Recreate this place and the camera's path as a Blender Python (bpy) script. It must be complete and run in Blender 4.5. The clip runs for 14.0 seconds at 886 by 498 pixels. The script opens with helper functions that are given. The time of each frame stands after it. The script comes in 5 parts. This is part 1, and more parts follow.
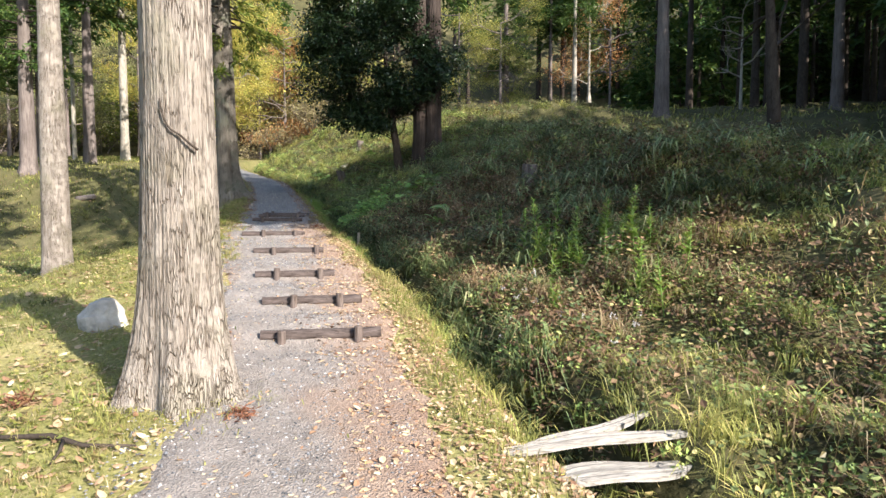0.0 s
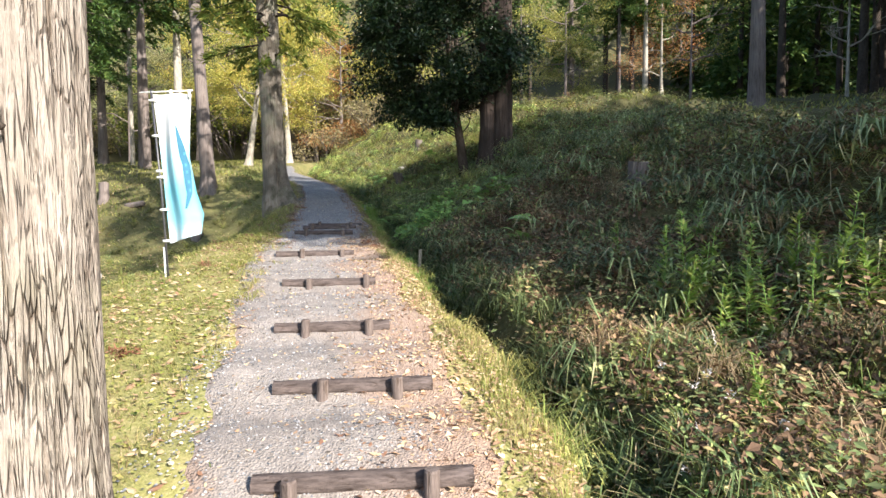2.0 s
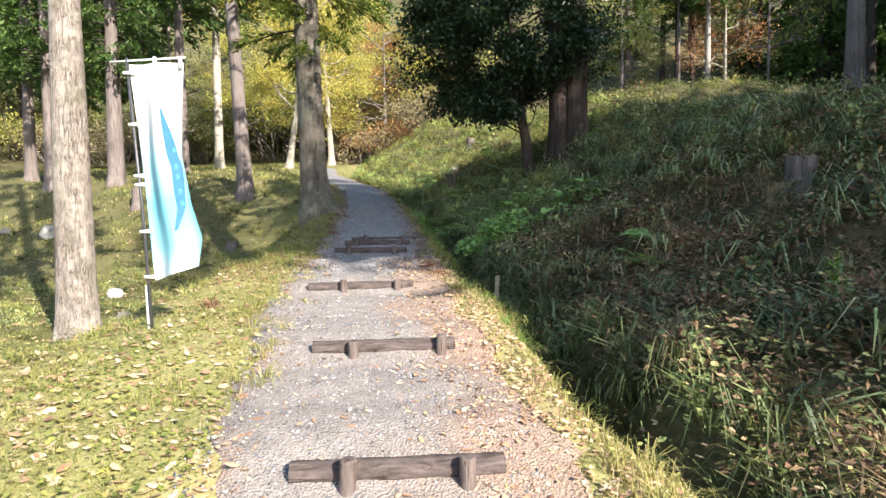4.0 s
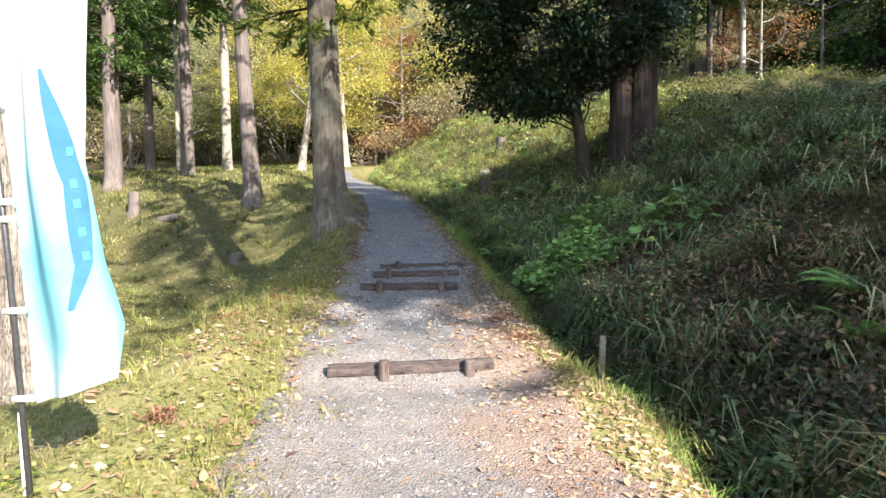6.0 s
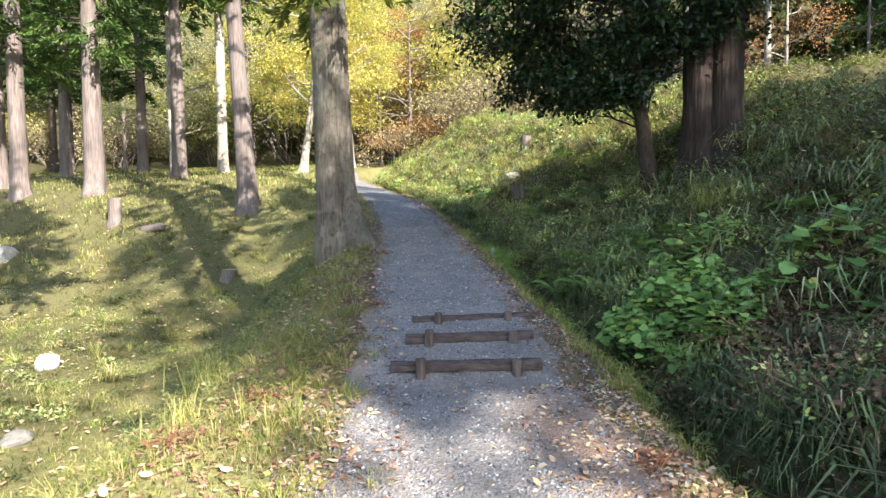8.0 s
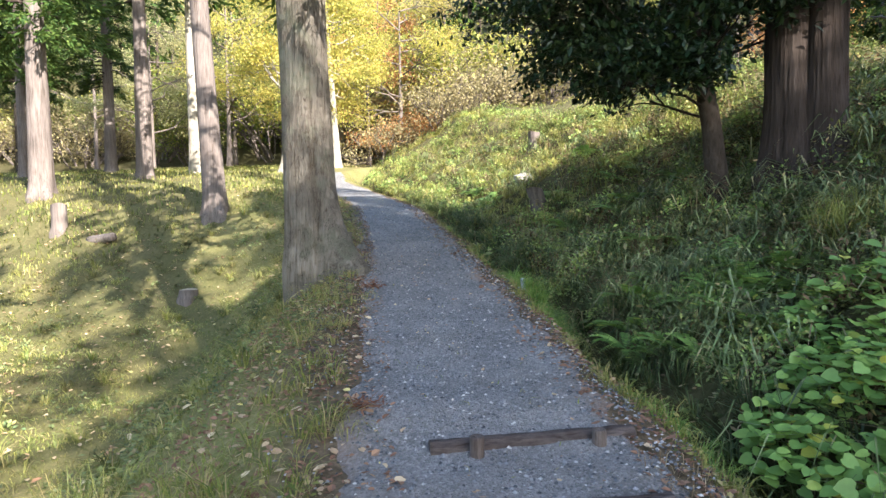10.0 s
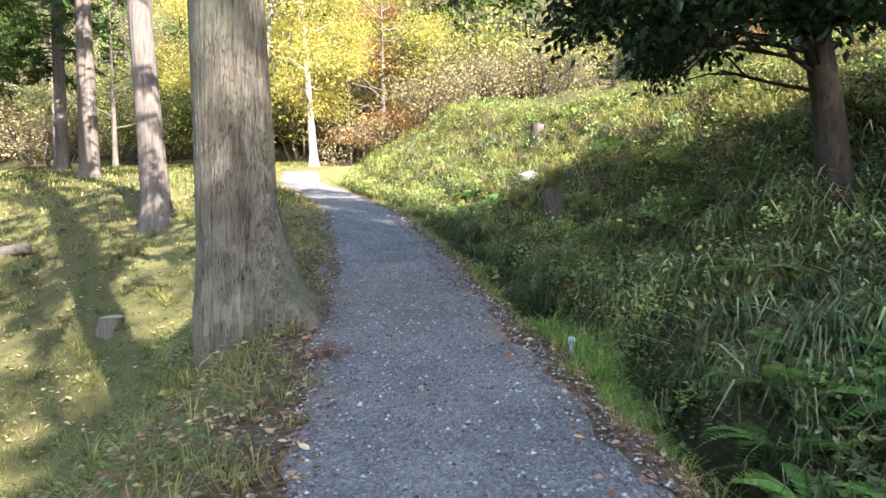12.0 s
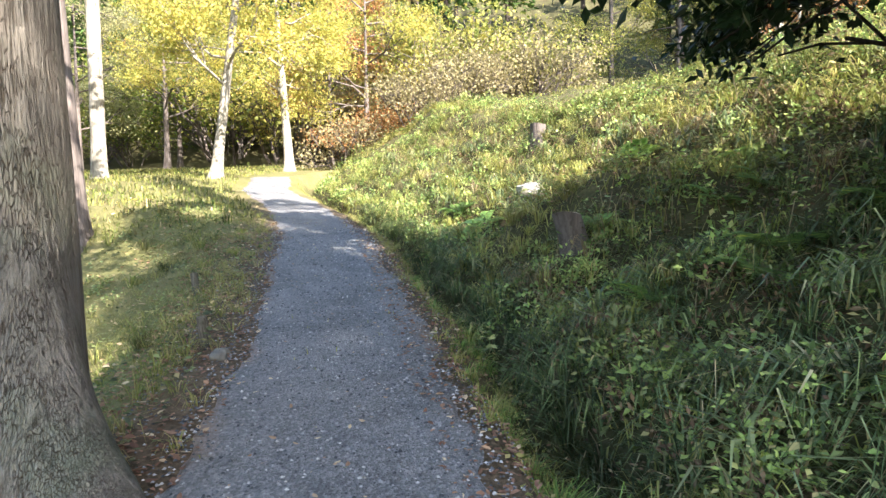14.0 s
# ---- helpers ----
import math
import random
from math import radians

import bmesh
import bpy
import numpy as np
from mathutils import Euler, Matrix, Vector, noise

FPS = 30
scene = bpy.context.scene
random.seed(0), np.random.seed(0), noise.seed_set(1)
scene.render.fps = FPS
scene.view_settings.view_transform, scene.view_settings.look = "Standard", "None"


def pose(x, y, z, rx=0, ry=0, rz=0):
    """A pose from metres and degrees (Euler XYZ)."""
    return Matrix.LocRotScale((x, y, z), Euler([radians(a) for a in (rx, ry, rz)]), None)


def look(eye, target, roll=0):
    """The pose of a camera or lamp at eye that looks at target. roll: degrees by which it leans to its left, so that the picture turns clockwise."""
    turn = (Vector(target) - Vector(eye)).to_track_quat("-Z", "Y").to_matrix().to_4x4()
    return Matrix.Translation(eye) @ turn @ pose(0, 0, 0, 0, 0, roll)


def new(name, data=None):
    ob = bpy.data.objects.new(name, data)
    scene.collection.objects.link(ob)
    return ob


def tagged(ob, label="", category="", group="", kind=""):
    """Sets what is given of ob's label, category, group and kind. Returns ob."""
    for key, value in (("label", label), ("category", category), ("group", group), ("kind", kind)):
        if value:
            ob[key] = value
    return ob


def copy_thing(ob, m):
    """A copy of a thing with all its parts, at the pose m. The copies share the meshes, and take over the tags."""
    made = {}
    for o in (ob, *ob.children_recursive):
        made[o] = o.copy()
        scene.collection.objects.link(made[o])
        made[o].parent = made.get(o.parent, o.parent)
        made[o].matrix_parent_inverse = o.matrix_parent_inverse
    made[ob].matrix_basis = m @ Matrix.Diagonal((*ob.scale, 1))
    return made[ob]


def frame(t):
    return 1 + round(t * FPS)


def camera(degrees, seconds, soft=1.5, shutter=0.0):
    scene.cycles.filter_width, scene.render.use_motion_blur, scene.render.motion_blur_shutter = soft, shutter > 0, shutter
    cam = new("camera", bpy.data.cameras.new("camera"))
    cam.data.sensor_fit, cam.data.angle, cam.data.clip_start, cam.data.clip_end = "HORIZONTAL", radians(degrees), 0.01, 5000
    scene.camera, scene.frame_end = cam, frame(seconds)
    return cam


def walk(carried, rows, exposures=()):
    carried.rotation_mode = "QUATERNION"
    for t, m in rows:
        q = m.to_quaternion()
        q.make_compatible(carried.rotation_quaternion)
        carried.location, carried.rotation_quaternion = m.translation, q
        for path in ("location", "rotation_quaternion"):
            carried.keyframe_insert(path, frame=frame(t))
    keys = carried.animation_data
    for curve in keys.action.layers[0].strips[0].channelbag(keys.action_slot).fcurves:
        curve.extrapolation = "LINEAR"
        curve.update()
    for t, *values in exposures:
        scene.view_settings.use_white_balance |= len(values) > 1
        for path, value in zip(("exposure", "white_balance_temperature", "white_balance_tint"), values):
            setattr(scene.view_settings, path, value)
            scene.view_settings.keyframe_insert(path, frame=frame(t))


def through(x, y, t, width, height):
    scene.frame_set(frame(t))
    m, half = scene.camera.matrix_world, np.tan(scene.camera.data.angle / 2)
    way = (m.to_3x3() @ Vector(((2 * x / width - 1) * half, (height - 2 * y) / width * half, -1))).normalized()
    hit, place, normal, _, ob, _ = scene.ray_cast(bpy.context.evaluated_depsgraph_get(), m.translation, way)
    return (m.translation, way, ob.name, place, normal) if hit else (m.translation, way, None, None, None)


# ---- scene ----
cam = camera(74.0, 14.0)
METRES, EYE, TILT, LEAN, TURN = 17.0, 1.47, -3.2, 0.0, 0.0
ROWS = [
    (0.0, 0.0, 0.0, 0.0, 0.0, 0.0, 0.0),
    (0.5, -0.0034, 0.0352, 0.0053, 1.61, -0.03, 0.12),
    (1.0, -0.0121, 0.0694, 0.0088, 3.03, 0.07, 0.01),
    (1.5, -0.0165, 0.1042, 0.0141, 4.02, 0.02, 0.04),
    (2.0, -0.0243, 0.1386, 0.0195, 5.51, 0.05, 0.07),
    (2.5, -0.0321, 0.1739, 0.0233, 6.73, 0.06, -0.05),
    (3.0, -0.041, 0.2067, 0.0281, 7.82, 0.07, 0.06),
    (5.5, -0.1126, 0.3635, 0.0539, 10.63, 0.28, -0.08),
    (6.0, -0.1239, 0.3972, 0.061, 10.67, 0.22, -0.06),
    (6.5, -0.1379, 0.4307, 0.0678, 10.78, 0.15, 0.05),
    (7.0, -0.1523, 0.4613, 0.0768, 10.84, 0.23, -0.08),
    (7.5, -0.1654, 0.493, 0.0815, 10.97, 0.2, 0.04),
    (10.0, -0.2201, 0.6594, 0.1063, 9.85, 0.14, 0.17),
    (10.5, -0.2244, 0.6942, 0.1107, 9.3, 0.22, 0.25),
    (11.0, -0.2323, 0.7297, 0.1134, 9.1, 0.2, 0.27),
    (11.5, -0.2427, 0.7667, 0.1178, 8.54, 0.18, 0.13),
    (12.0, -0.2515, 0.8045, 0.1231, 8.3, 0.16, 0.21),
    (12.5, -0.2543, 0.8402, 0.1299, 7.74, 0.2, 0.36),
    (13.0, -0.2561, 0.8757, 0.1395, 7.23, 0.23, 0.46),
    (13.5, -0.2588, 0.9079, 0.1472, 7.37, 0.32, 0.37),
    (14.0, -0.2608, 0.9439, 0.1516, 7.54, 0.28, 0.42),
]
walk(cam, [(t, pose(0, 0, EYE, TILT, LEAN, TURN) @ pose(METRES * x, METRES * y, METRES * z, 90 + pitch, roll, yaw)) for t, x, y, z, yaw, pitch, roll in ROWS],
     exposures=[(0.0, 2.1), (3.0, 2.3), (5.5, 2.35), (7.5, 2.62), (10.0, 2.88), (14.0, 3.1)])


# sun low behind the walker's right shoulder
SUN_ELEVATION, SUN_AZIMUTH = 31.0, 133.0   # degrees; azimuth clockwise from +y


def set_light():
    world = bpy.data.worlds.new("sky")
    scene.world = world
    world.use_nodes = True
    nt = world.node_tree
    sky = nt.nodes.new("ShaderNodeTexSky")
    sky.sky_type, sky.sun_disc = "NISHITA", False
    sky.sun_elevation, sky.sun_rotation = radians(SUN_ELEVATION), radians(SUN_AZIMUTH)
    back = nt.nodes["Background"]
    back.inputs["Strength"].default_value = 0.09
    nt.links.new(sky.outputs["Color"], back.inputs["Color"])
    lamp = bpy.data.lights.new("sun", "SUN")
    lamp.energy, lamp.angle, lamp.color = 3.55, radians(0.55), (1.0, 0.915, 0.83)
    a, e = radians(SUN_AZIMUTH), radians(SUN_ELEVATION)
    to_sun = Vector((math.sin(a) * math.cos(e), math.cos(a) * math.cos(e), math.sin(e)))
    new("sun", lamp).matrix_world = look(to_sun * 80, (0, 0, 0))


set_light()
rng = np.random.default_rng(7)


# ---- materials ----
def ramp(nt, stops, fac):
    node = nt.nodes.new("ShaderNodeValToRGB")
    el = node.color_ramp.elements
    while len(el) < len(stops):
        el.new(0.5)
    for e, (p, c) in zip(el, stops):
        e.position, e.color = p, (*c, 1)
    nt.links.new(fac, node.inputs["Fac"])
    return node.outputs["Color"]


def noise_node(nt, coord, scale, detail=4.0, rough=0.55, stretch=None, distort=0.0):
    if stretch:
        mp = nt.nodes.new("ShaderNodeMapping")
        mp.inputs["Scale"].default_value = stretch
        nt.links.new(coord, mp.inputs["Vector"])
        coord = mp.outputs["Vector"]
    n = nt.nodes.new("ShaderNodeTexNoise")
    n.inputs["Scale"].default_value, n.inputs["Detail"].default_value = scale, detail
    n.inputs["Roughness"].default_value, n.inputs["Distortion"].default_value = rough, distort
    nt.links.new(coord, n.inputs["Vector"])
    return n.outputs["Fac"]


def mix(nt, fac, a, b, mode="MIX"):
    m = nt.nodes.new("ShaderNodeMix")
    m.data_type, m.blend_type = "RGBA", mode
    if isinstance(fac, float):
        m.inputs["Factor"].default_value = fac
    else:
        nt.links.new(fac, m.inputs["Factor"])
    for sock, v in ((m.inputs["A"], a), (m.inputs["B"], b)):
        if isinstance(v, tuple):
            sock.default_value = (*v, 1)
        else:
            nt.links.new(v, sock)
    return m.outputs["Result"]


def start(name):
    m = bpy.data.materials.new(name)
    m.use_nodes = True
    nt = m.node_tree
    return m, nt, nt.nodes["Principled BSDF"], nt.nodes["Material Output"], nt.nodes.new("ShaderNodeTexCoord").outputs["Object"]


def bump(nt, bsdf, height_out, strength, dist):
    b = nt.nodes.new("ShaderNodeBump")
    b.inputs["Strength"].default_value, b.inputs["Distance"].default_value = strength, dist
    nt.links.new(height_out, b.inputs["Height"])
    nt.links.new(b.outputs["Normal"], bsdf.inputs["Normal"])


def ground_material(name, coarse, fine):
    """Dark humus on the bank; pale grass thatch on the verges and in the hollow."""
    m, nt, bsdf, out, co = start(name)
    f = noise_node(nt, co, 14.0, 6, 0.7)
    dark = mix(nt, 0.55, ramp(nt, coarse, noise_node(nt, co, 0.5, 5, 0.62)), ramp(nt, fine, f))
    pale = mix(nt, 0.5, ramp(nt, [(0.3, (0.08, 0.11, 0.026)), (0.5, (0.19, 0.20, 0.055)), (0.7, (0.36, 0.28, 0.15))], noise_node(nt, co, 1.1, 6, 0.7)),
               ramp(nt, [(0.3, (0.07, 0.06, 0.03)), (0.5, (0.21, 0.19, 0.085)), (0.7, (0.46, 0.37, 0.23))], noise_node(nt, co, 26.0, 6, 0.75)))
    brown = ramp(nt, [(0.3, (0.035, 0.026, 0.02)), (0.5, (0.105, 0.075, 0.052)), (0.7, (0.22, 0.155, 0.105))], noise_node(nt, co, 19.0, 6, 0.75))
    at = nt.nodes.new("ShaderNodeAttribute")
    at.attribute_name = "thatch"
    hu = nt.nodes.new("ShaderNodeAttribute")
    hu.attribute_name = "humus"
    nt.links.new(mix(nt, hu.outputs["Fac"], mix(nt, at.outputs["Fac"], dark, pale), brown), bsdf.inputs["Base Color"])
    bsdf.inputs["Roughness"].default_value = 0.95
    bsdf.inputs["Specular IOR Level"].default_value = 0.15
    bump(nt, bsdf, f, 0.9, 0.02)
    return m


def leafy(name, stops, through=0.35, rough=0.55, patch=None, patch_scale=0.5, plants=0.0):
    """Blades and leaves: each its own shade, some light going through."""
    m, nt, bsdf, out, co = start(name)
    geo = nt.nodes.new("ShaderNodeNewGeometry")
    col = ramp(nt, stops, geo.outputs["Random Per Island"])
    if patch:
        n = noise_node(nt, co, patch_scale, 3, 0.6)
        k = ramp(nt, [(0.42, (0, 0, 0)), (0.62, (1, 1, 1))], n)
        col = mix(nt, k, col, mix(nt, 0.5, col, patch))
    if plants:
        # neighbouring plants differ in depth of colour
        dark, pale = (1 - plants,) * 3, (1 + plants,) * 3
        col = mix(nt, 1.0, col, ramp(nt, [(0.38, dark), (0.5, (1, 1, 1)), (0.62, pale)], noise_node(nt, co, 2.1, 2, 0.5)), "MULTIPLY")
    v = noise_node(nt, co, 30.0, 2)
    col = mix(nt, 0.3, col, ramp(nt, [(0.3, (0.55, 0.55, 0.55)), (0.7, (1, 1, 1))], v), "MULTIPLY")
    nt.links.new(col, bsdf.inputs["Base Color"])
    bsdf.inputs["Roughness"].default_value = rough
    bsdf.inputs["Specular IOR Level"].default_value = 0.3
    if through:
        tr = nt.nodes.new("ShaderNodeBsdfTranslucent")
        nt.links.new(col, tr.inputs["Color"])
        mx = nt.nodes.new("ShaderNodeMixShader")
        mx.inputs["Fac"].default_value = through
        nt.links.new(bsdf.outputs[0], mx.inputs[1])
        nt.links.new(tr.outputs[0], mx.inputs[2])
        nt.links.new(mx.outputs[0], out.inputs["Surface"])
    return m


def bark(name, dark, mid, light, groove=(16, 16, 1.1), depth=0.02, moss=None, crack_tone=(0.58, 0.53, 0.48), plates=0.0):
    m, nt, bsdf, out, co = start(name)
    g = noise_node(nt, co, 1.0, 5, 0.6, groove, 0.6)
    col = ramp(nt, [(0.3, dark), (0.5, mid), (0.72, light)], g)
    big = noise_node(nt, co, 0.9, 4, 0.6)
    col = mix(nt, 0.5, col, ramp(nt, [(0.3, tuple(0.55 * c for c in mid)), (0.7, light)], big))
    crack = noise_node(nt, co, 1.0, 4, 0.6, (groove[0] * 1.7, groove[1] * 1.7, groove[2] * 1.1), 0.5)
    col = mix(nt, 1.0, col, ramp(nt, [(0.33, crack_tone), (0.42, (1, 1, 1))], crack), "MULTIPLY")
    strips = noise_node(nt, co, 1.0, 3, 0.7, (groove[0] * 4, groove[1] * 4, groove[2] * 2.2))
    col = mix(nt, 0.5 if plates else 0.8, col, ramp(nt, [(0.35, (0.62, 0.60, 0.58)), (0.5, (1, 1, 1)), (0.66, (1.25, 1.24, 1.22))], strips), "MULTIPLY")
    if moss:
        k = ramp(nt, [(0.5, (0, 0, 0)), (0.68, (0.7, 0.7, 0.7))], noise_node(nt, co, 2.3, 4, 0.65))
        col = mix(nt, k, col, moss)
    nt.links.new(col, bsdf.inputs["Base Color"])
    bsdf.inputs["Roughness"].default_value = 0.92
    bsdf.inputs["Specular IOR Level"].default_value = 0.15
    fine = noise_node(nt, co, 1.0, 4, 0.7, (70, 70, 9))
    add = nt.nodes.new("ShaderNodeMath")
    add.operation = "MULTIPLY_ADD"
    nt.links.new(fine, add.inputs[0])
    add.inputs[1].default_value = 0.35
    both = nt.nodes.new("ShaderNodeMath")
    both.operation = "ADD"
    nt.links.new(g, both.inputs[0])
    nt.links.new(ramp(nt, [(0.33, (0, 0, 0)), (0.44, (0.4, 0.4, 0.4))], crack), both.inputs[1])
    nt.links.new(both.outputs[0], add.inputs[2])
    relief = add.outputs[0]
    if plates:
        # long flaking plates with dark slits between them
        mp = nt.nodes.new("ShaderNodeMapping")
        mp.inputs["Scale"].default_value = (plates, plates, plates * 0.085)
        nt.links.new(co, mp.inputs["Vector"])
        warp = nt.nodes.new("ShaderNodeTexNoise")
        warp.inputs["Scale"].default_value, warp.inputs["Detail"].default_value = 0.8, 3.0
        nt.links.new(mp.outputs["Vector"], warp.inputs["Vector"])
        shift = nt.nodes.new("ShaderNodeVectorMath")
        shift.operation = "MULTIPLY_ADD"
        nt.links.new(warp.outputs["Color"], shift.inputs[0])
        shift.inputs[1].default_value = (0.8, 0.8, 0.8)
        nt.links.new(mp.outputs["Vector"], shift.inputs[2])
        cell = nt.nodes.new("ShaderNodeTexVoronoi")
        cell.feature = "DISTANCE_TO_EDGE"
        nt.links.new(shift.outputs[0], cell.inputs["Vector"])
        slit = ramp(nt, [(0.0, (0, 0, 0)), (0.1, (1, 1, 1))], cell.outputs["Distance"])
        broken = ramp(nt, [(0.4, (1, 1, 1)), (0.58, (0, 0, 0))], noise_node(nt, co, 5.0, 3, 0.6))
        slit = mix(nt, broken, slit, (1.0, 1.0, 1.0))
        col = mix(nt, 1.0, col, mix(nt, slit, (0.5, 0.43, 0.38), (1.0, 1.0, 1.0)), "MULTIPLY")
        nt.links.new(col, bsdf.inputs["Base Color"])
        deep = nt.nodes.new("ShaderNodeMath")
        deep.operation = "MULTIPLY_ADD"
        nt.links.new(slit, deep.inputs[0])
        deep.inputs[1].default_value = 0.6
        nt.links.new(relief, deep.inputs[2])
        relief = deep.outputs[0]
    bump(nt, bsdf, relief, 1.0, depth)
    return m


def plain(name, a, b, scale=20.0, rough=0.6, depth=0.003, metal=0.0):
    m, nt, bsdf, out, co = start(name)
    n = noise_node(nt, co, scale, 5, 0.6)
    nt.links.new(ramp(nt, [(0.3, a), (0.7, b)], n), bsdf.inputs["Base Color"])
    bsdf.inputs["Roughness"].default_value, bsdf.inputs["Metallic"].default_value = rough, metal
    bump(nt, bsdf, n, 0.5, depth)
    return m


M_GROUND = ground_material("grown_soil", [(0.3, (0.045, 0.034, 0.02)), (0.5, (0.06, 0.065, 0.024)), (0.7, (0.12, 0.10, 0.05))],
                 [(0.3, (0.02, 0.017, 0.01)), (0.5, (0.06, 0.055, 0.025)), (0.7, (0.15, 0.12, 0.07))])


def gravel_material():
    """Blue-grey crushed stone; the lower stretch is paler, dusty with trodden leaves and sunlit in its colour."""
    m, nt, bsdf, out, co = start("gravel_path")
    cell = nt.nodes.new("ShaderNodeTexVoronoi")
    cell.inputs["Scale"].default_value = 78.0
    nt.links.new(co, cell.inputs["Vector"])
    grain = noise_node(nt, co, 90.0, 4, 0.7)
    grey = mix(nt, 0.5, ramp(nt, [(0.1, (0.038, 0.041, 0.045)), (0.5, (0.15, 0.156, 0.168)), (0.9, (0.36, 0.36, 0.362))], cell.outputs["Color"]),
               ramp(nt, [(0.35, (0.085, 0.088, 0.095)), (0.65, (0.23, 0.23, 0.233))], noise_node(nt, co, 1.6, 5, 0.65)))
    sunlit_dust = ramp(nt, [(0.3, (0.15, 0.125, 0.105)), (0.5, (0.26, 0.22, 0.185)), (0.7, (0.36, 0.31, 0.265))], noise_node(nt, co, 7.0, 6, 0.8))
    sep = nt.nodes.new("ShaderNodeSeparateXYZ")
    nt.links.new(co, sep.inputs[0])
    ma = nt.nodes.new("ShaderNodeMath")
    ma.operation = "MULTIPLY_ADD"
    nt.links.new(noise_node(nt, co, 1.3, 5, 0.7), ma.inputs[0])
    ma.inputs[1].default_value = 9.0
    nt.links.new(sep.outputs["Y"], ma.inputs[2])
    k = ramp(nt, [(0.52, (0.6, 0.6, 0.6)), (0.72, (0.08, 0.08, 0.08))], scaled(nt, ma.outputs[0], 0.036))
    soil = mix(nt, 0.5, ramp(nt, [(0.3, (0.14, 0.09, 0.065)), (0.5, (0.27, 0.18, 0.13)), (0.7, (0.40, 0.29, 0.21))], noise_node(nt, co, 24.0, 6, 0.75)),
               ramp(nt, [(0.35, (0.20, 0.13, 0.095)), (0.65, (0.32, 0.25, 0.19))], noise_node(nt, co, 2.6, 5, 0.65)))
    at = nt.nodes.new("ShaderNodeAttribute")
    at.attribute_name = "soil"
    nt.links.new(mix(nt, at.outputs["Fac"], mix(nt, k, grey, sunlit_dust), soil), bsdf.inputs["Base Color"])
    bsdf.inputs["Roughness"].default_value = 0.85
    bsdf.inputs["Specular IOR Level"].default_value = 0.25
    add = nt.nodes.new("ShaderNodeMath")
    add.operation = "ADD"
    nt.links.new(grain, add.inputs[0])
    nt.links.new(cell.outputs["Distance"], add.inputs[1])
    bump(nt, bsdf, add.outputs[0], 1.0, 0.011)
    return m


def scaled(nt, value, k):
    s = nt.nodes.new("ShaderNodeMath")
    s.operation = "MULTIPLY"
    s.inputs[1].default_value = k
    nt.links.new(value, s.inputs[0])
    return s.outputs[0]


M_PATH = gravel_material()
M_STONE = leafy("gravel", [(0.0, (0.037, 0.040, 0.045)), (0.5, (0.138, 0.144, 0.156)), (0.85, (0.288, 0.288, 0.294)), (1.0, (0.500, 0.488, 0.463))], 0, 0.85)
M_LAWN = leafy("hollow_grass", [(0.0, (0.061, 0.095, 0.022)), (0.5, (0.133, 0.171, 0.038)), (0.85, (0.245, 0.237, 0.065)), (1.0, (0.428, 0.342, 0.194))],
               0.3, 0.6, (0.286, 0.257, 0.086), 0.5, plants=0.6)
M_GRASS = leafy("short_grass", [(0.0, (0.092, 0.139, 0.030)), (0.4, (0.206, 0.245, 0.049)), (0.8, (0.337, 0.304, 0.092)), (1.0, (0.449, 0.361, 0.184))],
                0.4, 0.55, (0.408, 0.351, 0.151), 0.9)
M_LONG = leafy("long_grass", [(0.0, (0.085, 0.123, 0.038)), (0.5, (0.186, 0.238, 0.058)), (0.85, (0.334, 0.345, 0.096)), (1.0, (0.531, 0.409, 0.202))],
               0.28, 0.55, (0.440, 0.386, 0.115), 0.35, plants=0.35)
# sedge green kept dark: the shade on the near bank is in the colour
M_SEDGE_SHADED = leafy("shaded_sedge", [(0.0, (0.040, 0.066, 0.026)), (0.55, (0.085, 0.129, 0.048)), (0.88, (0.158, 0.195, 0.072)), (1.0, (0.392, 0.290, 0.179))],
                0.2, 0.5, (0.129, 0.155, 0.055), 0.6, plants=0.5)
M_DRY = leafy("dry_grass", [(0.0, (0.16, 0.10, 0.05)), (0.5, (0.30, 0.22, 0.12)), (1.0, (0.46, 0.38, 0.24))], 0.3, 0.7)
M_WEED = leafy("weed_leaves", [(0.0, (0.066, 0.101, 0.046)), (0.5, (0.139, 0.178, 0.068)), (0.85, (0.245, 0.262, 0.100)), (1.0, (0.454, 0.322, 0.160))],
               0.22, 0.5, (0.152, 0.167, 0.054), 0.4, plants=0.6)
M_BAMBOO = leafy("bamboo_grass_leaves", [(0.0, (0.09, 0.13, 0.06)), (0.5, (0.17, 0.22, 0.095)), (0.85, (0.27, 0.31, 0.14)), (1.0, (0.45, 0.40, 0.23))], 0.25, 0.36, plants=0.4)
M_LIP = leafy("lush_grass", [(0.0, (0.10, 0.20, 0.045)), (0.5, (0.18, 0.30, 0.065)), (1.0, (0.30, 0.40, 0.10))], 0.4, 0.5)
# brightened copy of the weed green: the lighter stretches' light is in the colour
M_WEED_LIT = leafy("lit_weed_leaves", [(0.0, (0.113, 0.204, 0.066)), (0.5, (0.238, 0.362, 0.102)), (0.85, (0.417, 0.513, 0.148)), (1.0, (0.625, 0.498, 0.232))],
                0.28, 0.5, (0.24, 0.27, 0.075), 0.4, plants=0.55)
M_BROWN = leafy("withered_weeds", [(0.0, (0.073, 0.043, 0.027)), (0.6, (0.164, 0.101, 0.056)), (1.0, (0.278, 0.185, 0.105))], 0.15, 0.8, plants=0.35)
